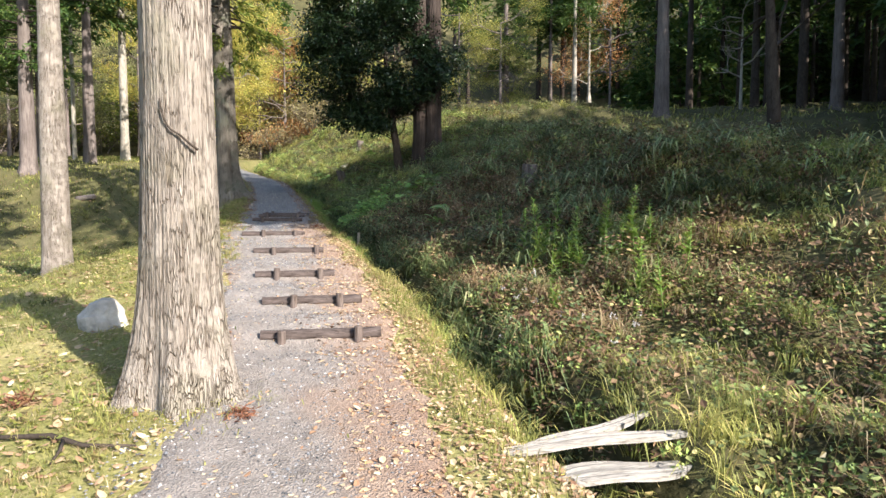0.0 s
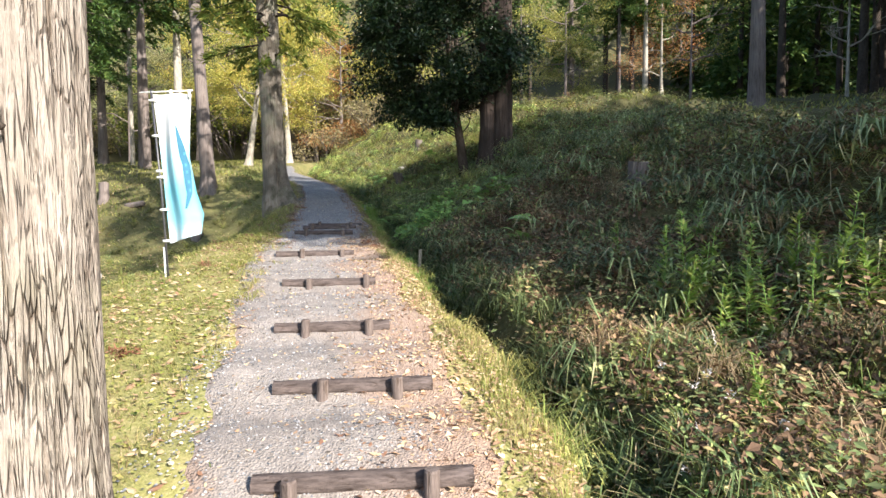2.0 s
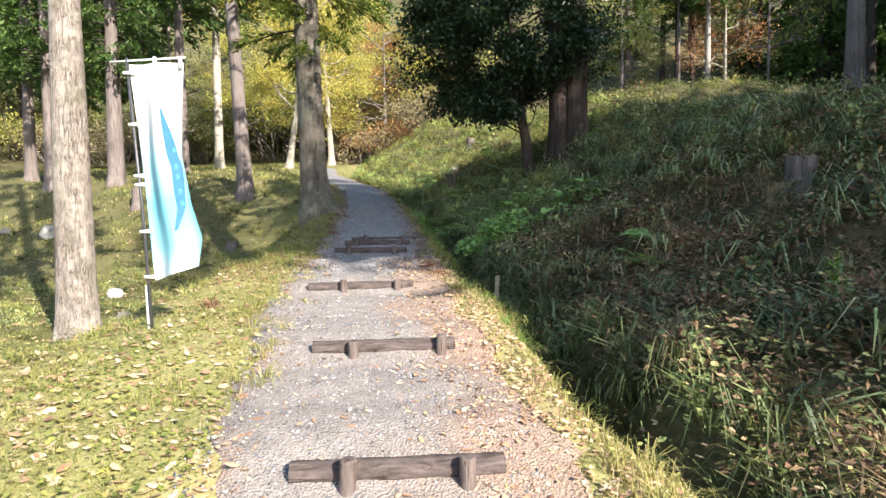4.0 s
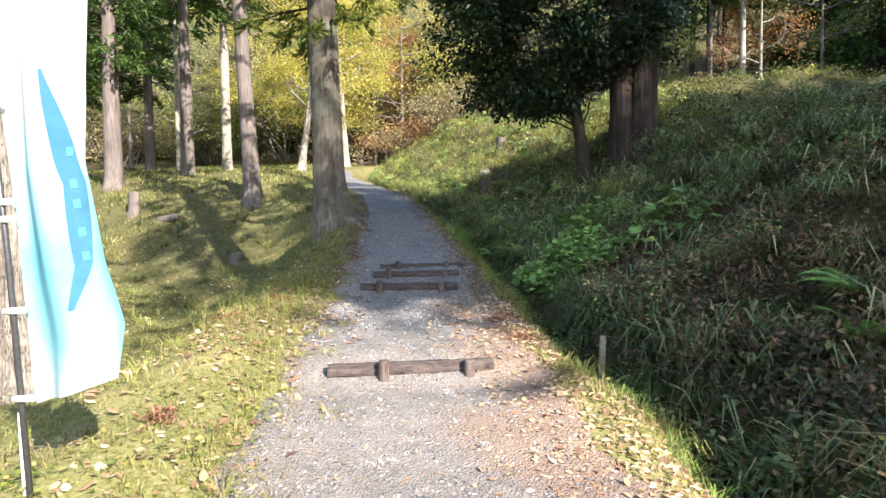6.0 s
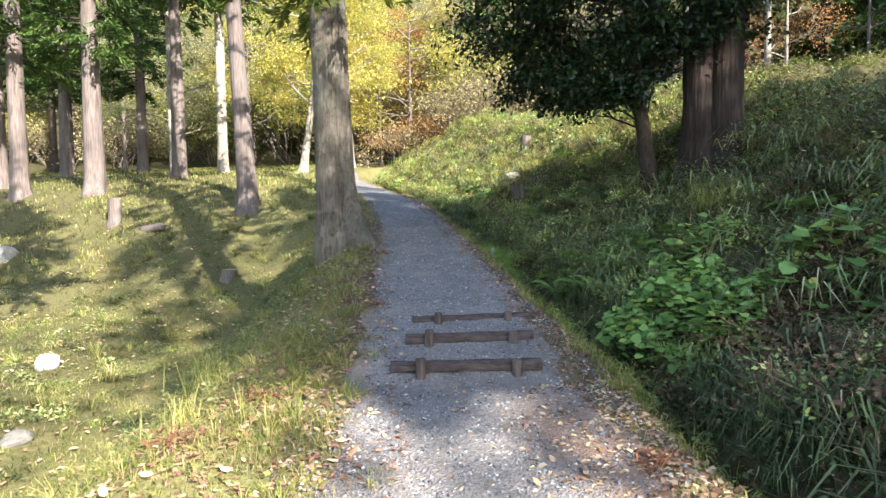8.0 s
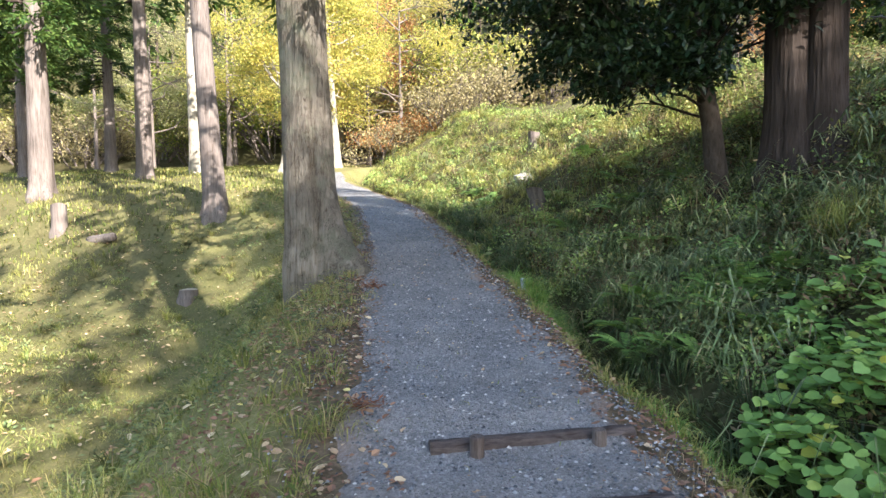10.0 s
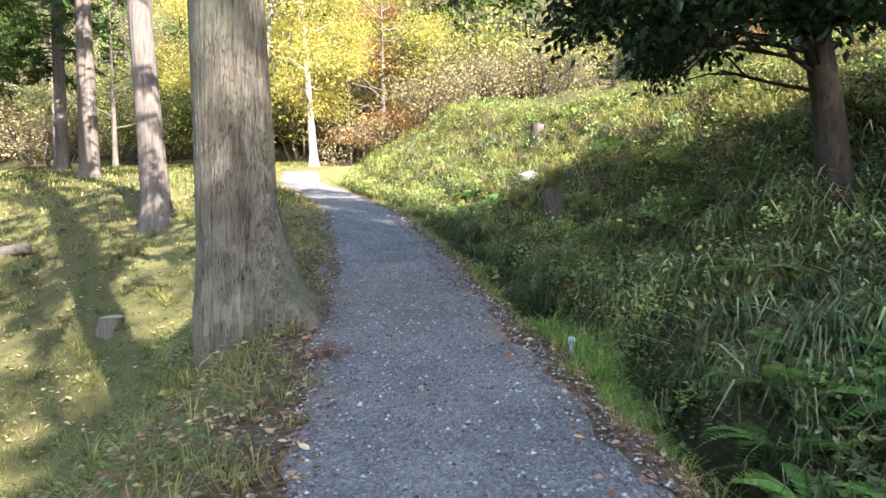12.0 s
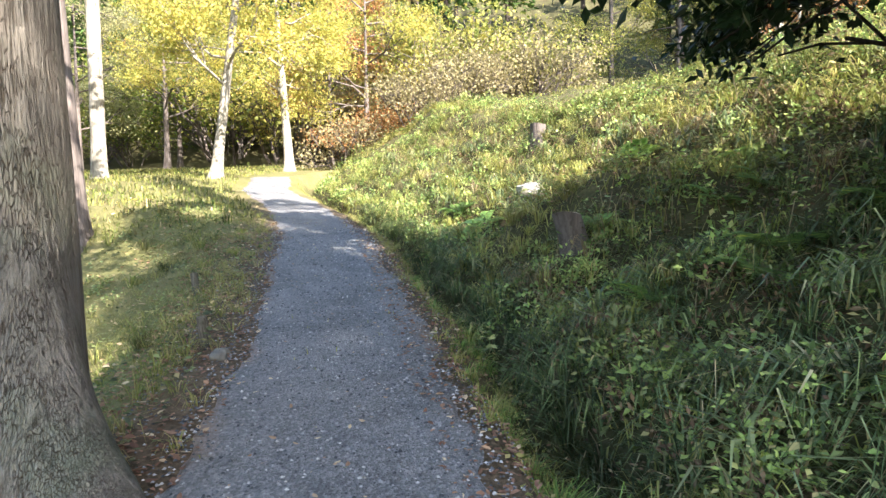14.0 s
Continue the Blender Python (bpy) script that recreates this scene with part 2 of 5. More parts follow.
M_VINE = leafy("broad_leaves", [(0.0, (0.132, 0.240, 0.063)), (0.6, (0.228, 0.384, 0.098)), (0.93, (0.348, 0.504, 0.127)), (1.0, (0.648, 0.600, 0.115))], 0.35, 0.4)
M_LITTER = leafy("fallen_leaves", [(0.0, (0.249, 0.135, 0.081)), (0.35, (0.419, 0.275, 0.169)), (0.75, (0.550, 0.417, 0.263)), (0.97, (0.681, 0.565, 0.377)), (1.0, (0.720, 0.619, 0.148))], 0.2, 0.7)
M_REDLITTER = leafy("red_litter", [(0.0, (0.156, 0.081, 0.052)), (0.7, (0.264, 0.149, 0.098)), (1.0, (0.372, 0.230, 0.149))], 0.2, 0.8)
M_RUSSET = leafy("russet_sprigs", [(0.0, (0.11, 0.045, 0.026)), (0.6, (0.22, 0.095, 0.055)), (1.0, (0.33, 0.18, 0.105))], 0.25, 0.75)
M_PETAL = leafy("pale_flowers", [(0.0, (0.42, 0.40, 0.40)), (1.0, (0.6, 0.57, 0.56))], 0.3, 0.6)
M_CEDAR = leafy("cedar_needles", [(0.0, (0.029, 0.064, 0.017)), (0.5, (0.057, 0.115, 0.025)), (1.0, (0.129, 0.179, 0.043))], 0.3, 0.55)
# sunlit copy of the needle green, the sun's yellow put into the colour
M_CEDAR_SUN = leafy("cedar_needles_sunlit", [(0.0, (0.075, 0.125, 0.025)), (0.5, (0.163, 0.213, 0.037)), (1.0, (0.325, 0.312, 0.075))], 0.4, 0.55)
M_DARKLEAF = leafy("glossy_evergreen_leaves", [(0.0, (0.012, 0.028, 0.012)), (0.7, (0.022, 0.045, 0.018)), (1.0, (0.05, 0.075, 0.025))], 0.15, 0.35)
M_YELLOW = leafy("yellow_autumn_leaves", [(0.0, (0.30, 0.33, 0.075)), (0.4, (0.50, 0.45, 0.10)), (0.8, (0.64, 0.54, 0.14)), (1.0, (0.58, 0.38, 0.13))], 0.5, 0.55,
                 (0.36, 0.40, 0.10), 0.35)
M_SAGE = leafy("grey_green_leaves", [(0.0, (0.15, 0.19, 0.09)), (0.5, (0.28, 0.31, 0.15)), (1.0, (0.44, 0.42, 0.2))], 0.4, 0.6, (0.42, 0.36, 0.16), 0.3)
M_ORANGE = leafy("orange_autumn_leaves", [(0.0, (0.312, 0.138, 0.062)), (0.6, (0.525, 0.250, 0.100)), (1.0, (0.625, 0.400, 0.150))], 0.4, 0.6)
M_OLIVE = leafy("olive_leaves", [(0.0, (0.121, 0.162, 0.041)), (0.5, (0.270, 0.284, 0.068)), (1.0, (0.513, 0.446, 0.121))], 0.4, 0.6)
M_TANBUSH = leafy("tan_autumn_leaves", [(0.0, (0.21, 0.19, 0.10)), (0.5, (0.31, 0.265, 0.14)), (1.0, (0.42, 0.36, 0.19))], 0.4, 0.65)
M_BARK = bark("cedar_bark_grey", (0.165, 0.136, 0.114), (0.255, 0.222, 0.19), (0.35, 0.318, 0.282), (24, 24, 2.6), 0.03, moss=(0.175, 0.162, 0.118), crack_tone=(0.62, 0.57, 0.52), plates=15.0)
M_BARK_MOSS = bark("cedar_bark_mossy", (0.10, 0.083, 0.068), (0.195, 0.172, 0.145), (0.28, 0.255, 0.215), groove=(30, 30, 1.1), depth=0.04, moss=(0.17, 0.186, 0.135), crack_tone=(0.6, 0.55, 0.5), plates=19.0)
# cedar bark with shade darkened into its colour, for twin trunks and boughs
M_BARK_SHADED = bark("cedar_bark_shaded", (0.015, 0.011, 0.010), (0.040, 0.030, 0.025), (0.071, 0.057, 0.051))
M_BARK_FAR = bark("cedar_bark_brown", (0.076, 0.063, 0.058), (0.132, 0.11, 0.101), (0.19, 0.163, 0.149), (9, 9, 0.8))
M_STALK = leafy("stalk_leaves", [(0.0, (0.102, 0.187, 0.034)), (0.6, (0.204, 0.306, 0.060)), (1.0, (0.357, 0.391, 0.111))], 0.4, 0.5)
M_BARK_PALE = bark("pale_bark", (0.165, 0.143, 0.110), (0.275, 0.253, 0.209), (0.363, 0.341, 0.297), (6, 6, 2.0), 0.006)
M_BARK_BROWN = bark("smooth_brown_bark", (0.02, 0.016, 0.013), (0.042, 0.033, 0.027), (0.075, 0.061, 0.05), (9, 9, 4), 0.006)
M_LOG = bark("dark_step_log", (0.02, 0.016, 0.015), (0.06, 0.048, 0.044), (0.13, 0.105, 0.098), (4, 26, 26), 0.008)
M_STAKE = bark("dark_stake_wood", (0.04, 0.03, 0.027), (0.095, 0.075, 0.068), (0.17, 0.14, 0.125), (26, 26, 4), 0.006)
M_CUT = plain("cut_wood", (0.22, 0.17, 0.12), (0.42, 0.35, 0.26), 30.0, 0.9)
M_GREYWOOD = bark("weathered_pale_wood", (0.173, 0.157, 0.137), (0.272, 0.256, 0.231), (0.330, 0.318, 0.293), (3, 40, 40), 0.006)
M_ROCK = plain("pale_stone", (0.100, 0.094, 0.082), (0.182, 0.174, 0.155), 9.0, 0.9, 0.02)
M_PALEROCK = plain("whitish_stone", (0.2, 0.19, 0.17), (0.40, 0.385, 0.35), 9.0, 0.9, 0.02)
M_POLE = plain("black_pole", (0.025, 0.025, 0.028), (0.05, 0.05, 0.055), 40.0, 0.4, 0.001)
M_MARKER = plain("blue_grey_plastic", (0.30, 0.34, 0.39), (0.40, 0.44, 0.49), 30.0, 0.6, 0.001)
M_WHITEPOLE = plain("white_plastic", (0.72, 0.72, 0.7), (0.8, 0.8, 0.78), 30.0, 0.45, 0.001)


def cloth_material():
    """White cloth dyed turquoise in a broad soft cloud down its middle."""
    m, nt, bsdf, out, co = start("banner_cloth")
    sep = nt.nodes.new("ShaderNodeSeparateXYZ")
    nt.links.new(co, sep.inputs[0])
    wob = nt.nodes.new("ShaderNodeMath")
    wob.operation = "MULTIPLY_ADD"
    nt.links.new(noise_node(nt, co, 3.0, 4, 0.6), wob.inputs[0])
    wob.inputs[1].default_value = 0.5
    nt.links.new(sep.outputs["Z"], wob.inputs[2])
    col = ramp(nt, [(0.0, (0.70, 0.72, 0.72)), (0.3, (0.64, 0.70, 0.72)), (0.42, (0.24, 0.54, 0.64)), (0.6, (0.16, 0.47, 0.58)), (0.78, (0.36, 0.6, 0.67)), (0.92, (0.70, 0.72, 0.72))],
               scaled(nt, wob.outputs[0], 0.48))
    nt.links.new(col, bsdf.inputs["Base Color"])
    bsdf.inputs["Roughness"].default_value = 0.75
    tr = nt.nodes.new("ShaderNodeBsdfTranslucent")
    nt.links.new(col, tr.inputs["Color"])
    mx = nt.nodes.new("ShaderNodeMixShader")
    mx.inputs["Fac"].default_value = 0.35
    nt.links.new(bsdf.outputs[0], mx.inputs[1])
    nt.links.new(tr.outputs[0], mx.inputs[2])
    nt.links.new(mx.outputs[0], out.inputs["Surface"])
    return m


M_CLOTH = cloth_material()
M_CREASE = plain("crease_blue", (0.012, 0.084, 0.144), (0.021, 0.114, 0.180), 12.0, 0.8, 0.001)
M_PALEDYE = plain("pale_print", (0.03, 0.15, 0.235), (0.045, 0.18, 0.265), 12.0, 0.8, 0.001)


# ---- mesh helpers ----
def mesh_data(name, V, F, material, smooth_faces=False):
    V, F = np.asarray(V, np.float32), np.asarray(F, np.int32)
    me = bpy.data.meshes.new(name)
    k = F.shape[1]
    me.vertices.add(len(V))
    me.vertices.foreach_set("co", V.ravel())
    me.loops.add(F.size)
    me.loops.foreach_set("vertex_index", F.ravel())
    me.polygons.add(len(F))
    me.polygons.foreach_set("loop_start", np.arange(0, F.size, k, dtype=np.int32))
    me.polygons.foreach_set("use_smooth", np.full(len(F), smooth_faces))
    me.materials.append(material)
    me.update(calc_edges=True)
    me.validate()
    return me


def stuff(name, VF, material, label, category, smooth_faces=False):
    return tagged(new(name, mesh_data(name, *VF, material, smooth_faces)), label, category, kind="stuff")


def structure(name, VF, material, label, category, smooth_faces=True):
    return tagged(new(name, mesh_data(name, *VF, material, smooth_faces)), label, category, kind="structure")


def thing(name, m, label, category, group=""):
    ob = new(name)
    ob.empty_display_size = 0.2
    ob.matrix_basis = m
    return tagged(ob, label, category, group)


def part(name, VF, material, parent, label="", smooth_faces=True):
    ob = new(name, mesh_data(name, *VF, material, smooth_faces))
    ob.parent = parent
    return tagged(ob, label)


def join(pieces):
    vs, fs, n = [], [], 0
    for V, F in pieces:
        vs.append(V)
        fs.append(np.asarray(F) + n)
        n += len(V)
    return np.concatenate(vs), np.concatenate(fs)


def unit(v):
    return v / np.maximum(np.linalg.norm(v, axis=-1, keepdims=True), 1e-9)


def tube(points, radii, seg=8, cap=True):
    """A round limb along a few points, as triangles."""
    P, R = np.asarray(points, float), np.asarray(radii, float)
    T = unit(np.gradient(P, axis=0))
    ref = np.array([1.0, 0, 0]) if abs(T[0, 0]) < 0.8 else np.array([0, 1.0, 0])
    A = unit(np.cross(T, ref))
    B = np.cross(T, A)
    th = np.linspace(0, 2 * np.pi, seg, endpoint=False)
    V = (P[:, None] + R[:, None, None] * (A[:, None] * np.cos(th)[None, :, None] + B[:, None] * np.sin(th)[None, :, None])).reshape(-1, 3)
    i, j = np.meshgrid(np.arange(len(P) - 1), np.arange(seg), indexing="ij")
    a, b = (i * seg + j).ravel(), (i * seg + (j + 1) % seg).ravel()
    F = np.concatenate([np.stack([a, b + seg, b], 1), np.stack([a, a + seg, b + seg], 1)])
    if cap:
        n = len(V)
        V = np.concatenate([V, P[:1], P[-1:]])
        j = np.arange(seg)
        k = (j + 1) % seg
        e = (len(P) - 1) * seg
        F = np.concatenate([F, np.stack([k, j, np.full(seg, n)], 1)[:, ::-1], np.stack([e + j, e + k, np.full(seg, n + 1)], 1)[:, ::-1]])
    return V, F


def blades(P, H, W, curl, r):
    """Grass blades at the points P: a bent, tapering strip each."""
    n = len(P)
    a = r.uniform(0, 2 * np.pi, n)
    lean = np.stack([np.cos(a), np.sin(a), np.zeros(n)], 1)
    side = np.stack([-np.sin(a), np.cos(a), np.zeros(n)], 1)
    up = np.array([0, 0, 1.0])
    H, W, curl = H[:, None], W[:, None], curl[:, None]
    mid = P + up * H * 0.62 + lean * H * curl * 0.3
    tip = P + up * H * (1 - 0.45 * curl) + lean * H * curl
    V = np.stack([P - side * W, P + side * W, mid - side * W * 0.8, mid + side * W * 0.8, tip], 1).reshape(-1, 3)
    b = np.arange(n)[:, None] * 5
    return V, np.concatenate([b + [0, 1, 3], b + [0, 3, 2], b + [2, 3, 4]])


def arching(P, A, H, W, reach):
    """Long blades that rise and bow over in the direction A."""
    n = len(P)
    out = np.stack([np.cos(A), np.sin(A), np.zeros(n)], 1)
    side = np.stack([-np.sin(A), np.cos(A), np.zeros(n)], 1)
    up = np.array([0, 0, 1.0])
    H, W, reach = H[:, None], W[:, None], reach[:, None]
    a = P + up * H * 0.48 + out * H * reach * 0.24
    b = P + up * H * 0.62 + out * H * reach * 0.64
    c = P + up * H * (0.62 - 0.4 * reach) + out * H * reach
    V = np.stack([P - side * W * 0.7, P + side * W * 0.7, a - side * W, a + side * W, b - side * W * 0.75, b + side * W * 0.75, c], 1).reshape(-1, 3)
    k = np.arange(n)[:, None] * 7
    return V, np.concatenate([k + [0, 1, 3], k + [0, 3, 2], k + [2, 3, 5], k + [2, 5, 4], k + [4, 5, 6]])


def leaves(P, D, N, L, W, fold=0.25):
    """Leaves at P along D with normals near N: two halves folded on the midrib."""
    D = unit(D)
    S = unit(np.cross(D, N))
    N = np.cross(S, D)
    L, W = np.broadcast_to(np.asarray(L, float), len(P))[:, None], np.broadcast_to(np.asarray(W, float), len(P))[:, None]
    m = P + D * L * 0.45 + N * W * fold
    V = np.stack([P, m + S * W, P + D * L, m - S * W], 1).reshape(-1, 3)
    b = np.arange(len(P))[:, None] * 4
    return V, np.concatenate([b + [0, 1, 2], b + [0, 2, 3]])


def outline_leaves(P, D, N, L, W, outline, cup=0.15):
    """Flat or cupped leaves at P along D, each a fan over a rounded outline of (along, across) points."""
    D = unit(D)
    S = unit(np.cross(D, N))
    N = np.cross(S, D)
    L, W = np.broadcast_to(np.asarray(L, float), len(P))[:, None], np.broadcast_to(np.asarray(W, float), len(P))[:, None]
    rim = [P + D * L * u + S * W * v + N * W * cup * abs(v) for u, v in outline]
    V = np.stack(rim + [P + D * L * 0.4], 1).reshape(-1, 3)
    k = len(outline)
    b = np.arange(len(P))[:, None] * (k + 1)
    return V, np.concatenate([b + [i, (i + 1) % k, k] for i in range(k)])


HEART = ((0.0, 0.0), (-0.1, 0.5), (0.06, 0.92), (0.35, 1.0), (0.68, 0.66), (1.0, 0.0), (0.68, -0.66), (0.35, -1.0), (0.06, -0.92), (-0.1, -0.5))
OVAL = ((0.0, 0.0), (0.25, 0.85), (0.65, 0.8), (1.0, 0.0), (0.65, -0.8), (0.25, -0.85))


def ground_points(n, d_range, s_range, r, power=1.0):
    """Points on the ground by distance from the path and station along it."""
    d = d_range[0] + (d_range[1] - d_range[0]) * r.random(n) ** power
    s = r.uniform(*s_range, n)
    m = along(s + 0.5, PATH_Y, PATH_X) - along(s - 0.5, PATH_Y, PATH_X)
    k = np.sqrt(1 + m * m)
    x, y = along(s, PATH_Y, PATH_X) + d / k, s - m * d / k
    return np.stack([x, y, height(x, y)], 1)


def patchy(P, scale, lo, hi, r):
    """Thins points to loose patches."""
    v = np.sin(P[:, 0] * scale + 1.3 * np.sin(P[:, 1] * scale * 0.7)) * np.sin(P[:, 1] * scale * 1.1 + 0.9 * np.sin(P[:, 0] * scale * 0.6 + 2))
    return P[r.random(len(P)) < lo + (hi - lo) * (0.5 + 0.5 * v)]


def on_ground(x, y, sink=0.0):
    return float(height(x, y)) - sink


# ground: a path that climbs a low spur, a ditch on its right, a bank beyond, a hollow on its left
PATH_Y = (-40, -6, 0, 4.2, 7.0, 8.5, 10.7, 13.2, 18.2, 20.5, 23.5, 26.5, 30.0, 33.0, 37.0, 41.0, 47.0, 60.0)
PATH_X = (0.2, 0.2, -0.15, -0.95, -1.72, -2.15, -2.93, -3.66, -5.2, -5.95, -7.0, -8.15, -9.95, -12.0, -13.6, -13.6, -14.2, -16.0)
PATH_Z = (-2.0, -0.35, 0.0, 0.33, 0.74, 0.93, 1.13, 1.36, 1.98, 2.22, 2.68, 3.05, 3.5, 4.1, 4.8, 5.35, 5.9, 7.5)
BANK_D = (0.0, 1.05, 1.3, 1.55, 1.8, 2.05, 3.0, 3.6, 4.5, 5.3, 7.0, 8.8, 12.0, 20.0, 45.0, 130.0)
BANK_Z = (0.0, 0.0, -0.15, -0.7, -0.7, -0.15, 0.12, 0.36, 0.85, 1.4, 2.3, 2.95, 3.35, 3.5, 4.4, 9.0)
FLOOR_Y = (-60, -6, 4, 8, 12, 19, 20.7, 22.6, 24.4, 25.4, 27, 33, 39, 45, 60, 130)
FLOOR_Z = (-2.0, -0.5, 0.1, 0.15, 0.1, 0.0, 0.2, 0.8, 2.0, 2.75, 3.5, 4.5, 5.2, 5.9, 7.5, 11.0)


def smooth(x, lo, hi):
    u = np.clip((x - lo) / (hi - lo), 0, 1)
    return u * u * (3 - 2 * u)


def along(y, ys, vs, soft=0.6):
    """A softened run through a few stations."""
    return sum(np.interp(y + o * soft, ys, vs) for o in (-1.0, -0.33, 0.33, 1.0)) / 4


def path_frame(x, y):
    """Distance right of the path's middle, and the station along it."""
    y0 = y
    for _ in range(2):
        xc = along(y0, PATH_Y, PATH_X)
        m = (along(y0 + 0.5, PATH_Y, PATH_X) - along(y0 - 0.5, PATH_Y, PATH_X))
        fade = 1 / (1 + (np.abs(x - xc) / 9) ** 2)
        y0 = y + m * (x - xc) / (1 + m * m) * fade
    xc = along(y0, PATH_Y, PATH_X)
    side = np.where(x > xc, 1.0, -1.0)
    return side * np.hypot(x - xc, y - y0), y0


STEP_S = (4.95, 5.9, 7.05, 8.55, 10.55, 13.05, 13.6, 14.25)


def height(x, y):
    x, y = np.asarray(x, float), np.asarray(y, float)
    d, s = path_frame(x, y)
    zc = along(s, PATH_Y, PATH_Z)
    d = d + 0.2 * smooth(s, 3, 9) * smooth(d, 0.5, 1.1)
    # treads: the earth lies level behind each log
    on = smooth(np.abs(d), 1.1, 0.75)
    for k in STEP_S:
        zc = zc + on * 0.05 * np.exp(-((s - k - 0.3) / 0.28) ** 2) - on * 0.04 * np.exp(-((s - k + 0.22) / 0.18) ** 2)
    d = d + (0.10 * np.sin(1.7 * s) + 0.07 * np.sin(4.1 * s + 1)) * smooth(d, 0.9, 1.4)
    shift = np.interp(s, (0, 3, 5.5, 8, 12), (3.2, 2.2, 1.1, 0.45, 0.0))
    dr = np.where(d > 2.0, np.maximum(2.0, d - shift * smooth(d, 2.0, 3.5)), d)
    lip = 0.25 * smooth(d, 2.0, 3.2) * smooth(s, 7, 3)
    zr = zc + along(dr, BANK_D, BANK_Z, 0.12 + 0.5 * smooth(dr, 2, 5)) * (1 - 0.27 * smooth(d, 5, 9) * smooth(s, 16, 11)) + lip
    zr = zr + 0.4 * smooth(d, 2.2, 4.0) * smooth(s, 18, 23) + 0.25 * smooth(d, 3.5, 6) * smooth(s, 22, 28)
    zr = zr - 0.75 * smooth(d, 6, 9.5) * smooth(s, 24, 29)
    zr = zr - 2.0 * smooth(d, 6, 12) * smooth(s, 27, 17)
    zr = zr - 0.4 * smooth(d, 2.5, 5.5) * smooth(s, 23, 28) - 0.95 * smooth(d, 12, 18) * smooth(s, 32, 22)
    floor = np.interp(y, FLOOR_Y, FLOOR_Z)
    verge = np.interp(s, (4, 9, 13, 18, 30), (1.3, 1.9, 1.1, 0.75, 0.7))
    reach = np.interp(s, (4, 9, 13, 30), (4.5, 4.6, 3.8, 3.9))
    zl = zc + (floor - zc) * smooth(-d, verge, reach)
    z = np.where(d > 0, zr, zl)
    ridge = smooth(y, 52, 130) * 45 + smooth(x, 30, 90) * 16 * smooth(y, 10, 50) + smooth(-x, 45, 110) * 22
    z = z + ridge
    rough = 0.05 * np.sin(1.7 * x + 0.6 * y) * np.sin(1.3 * y - 0.5 * x) + 0.03 * np.sin(4.1 * x + 1.0) * np.sin(3.7 * y)
    lumps = 0.19 * np.sin(2.6 * x + 1.1 * np.sin(1.9 * y)) * np.sin(2.9 * y + 1.3 * np.sin(2.2 * x)) * smooth(d, 2.0, 3.2)
    mounds = 0.07 * np.sin(2.3 * x + 1.4 * np.sin(1.3 * y)) * np.sin(2.1 * y + np.sin(1.7 * x)) * smooth(-d, 1.8, 3.2) * smooth(s, 38, 30)
    return z + rough * smooth(np.abs(d), 0.8, 2.5) + lumps + mounds


# ---- ground ----
def spaced(lo, a, b, hi, fine, coarse):
    left = a - np.cumsum(fine * 1.12 ** np.arange(80))
    right = b + np.cumsum(fine * 1.12 ** np.arange(80))
    return np.concatenate([[lo], left[(left > lo + 1)][::-1], np.arange(a, b, fine), right[(right < hi - 1)], [hi]])


def grid(X, Y, Z):
    V = np.stack([X, Y, Z], -1).reshape(-1, 3)
    ny, nx = X.shape
    i, j = np.meshgrid(np.arange(ny - 1), np.arange(nx - 1), indexing="ij")
    a = (i * nx + j).ravel()
    return V, np.stack([a, a + 1, a + nx + 1, a + nx], 1)


def build_ground():
    xs, ys = spaced(-260, -15, 7, 260, 0.16, 5), spaced(-160, -3, 33, 330, 0.16, 5)
    X, Y = np.meshgrid(xs, ys)
    Z = height(X, Y)
    d, s = path_frame(X, Y)
    Z = Z - 0.03 * smooth(np.abs(d), 0.6, 0.4)
    ob = structure("ground", grid(X, Y, Z), M_GROUND, "mossy brown woodland soil with sparse grass", "ground")
    at = ob.data.attributes.new("thatch", "FLOAT", "POINT")
    at.data.foreach_set("value", (smooth(d, 1.4, 1.15) * (0.3 + 0.7 * smooth(-d, 5.0, 2.8)) * (1 - 0.5 * smooth(s, 13, 17)) * smooth(np.hypot(X, Y - 15), 45, 30)).astype(np.float32).ravel())
    # leaf mould along the edges of the upper path, in tongues
    tongue = 0.12 * np.sin(2.3 * s) + 0.08 * np.sin(5.1 * s + 1)
    edge = smooth(np.abs(d) + tongue, 1.4, 0.95) * smooth(s, 10.5, 14.0) * smooth(s, 34, 28)
    ob.data.attributes.new("humus", "FLOAT", "POINT").data.foreach_set("value", (0.9 * edge).astype(np.float32).ravel())


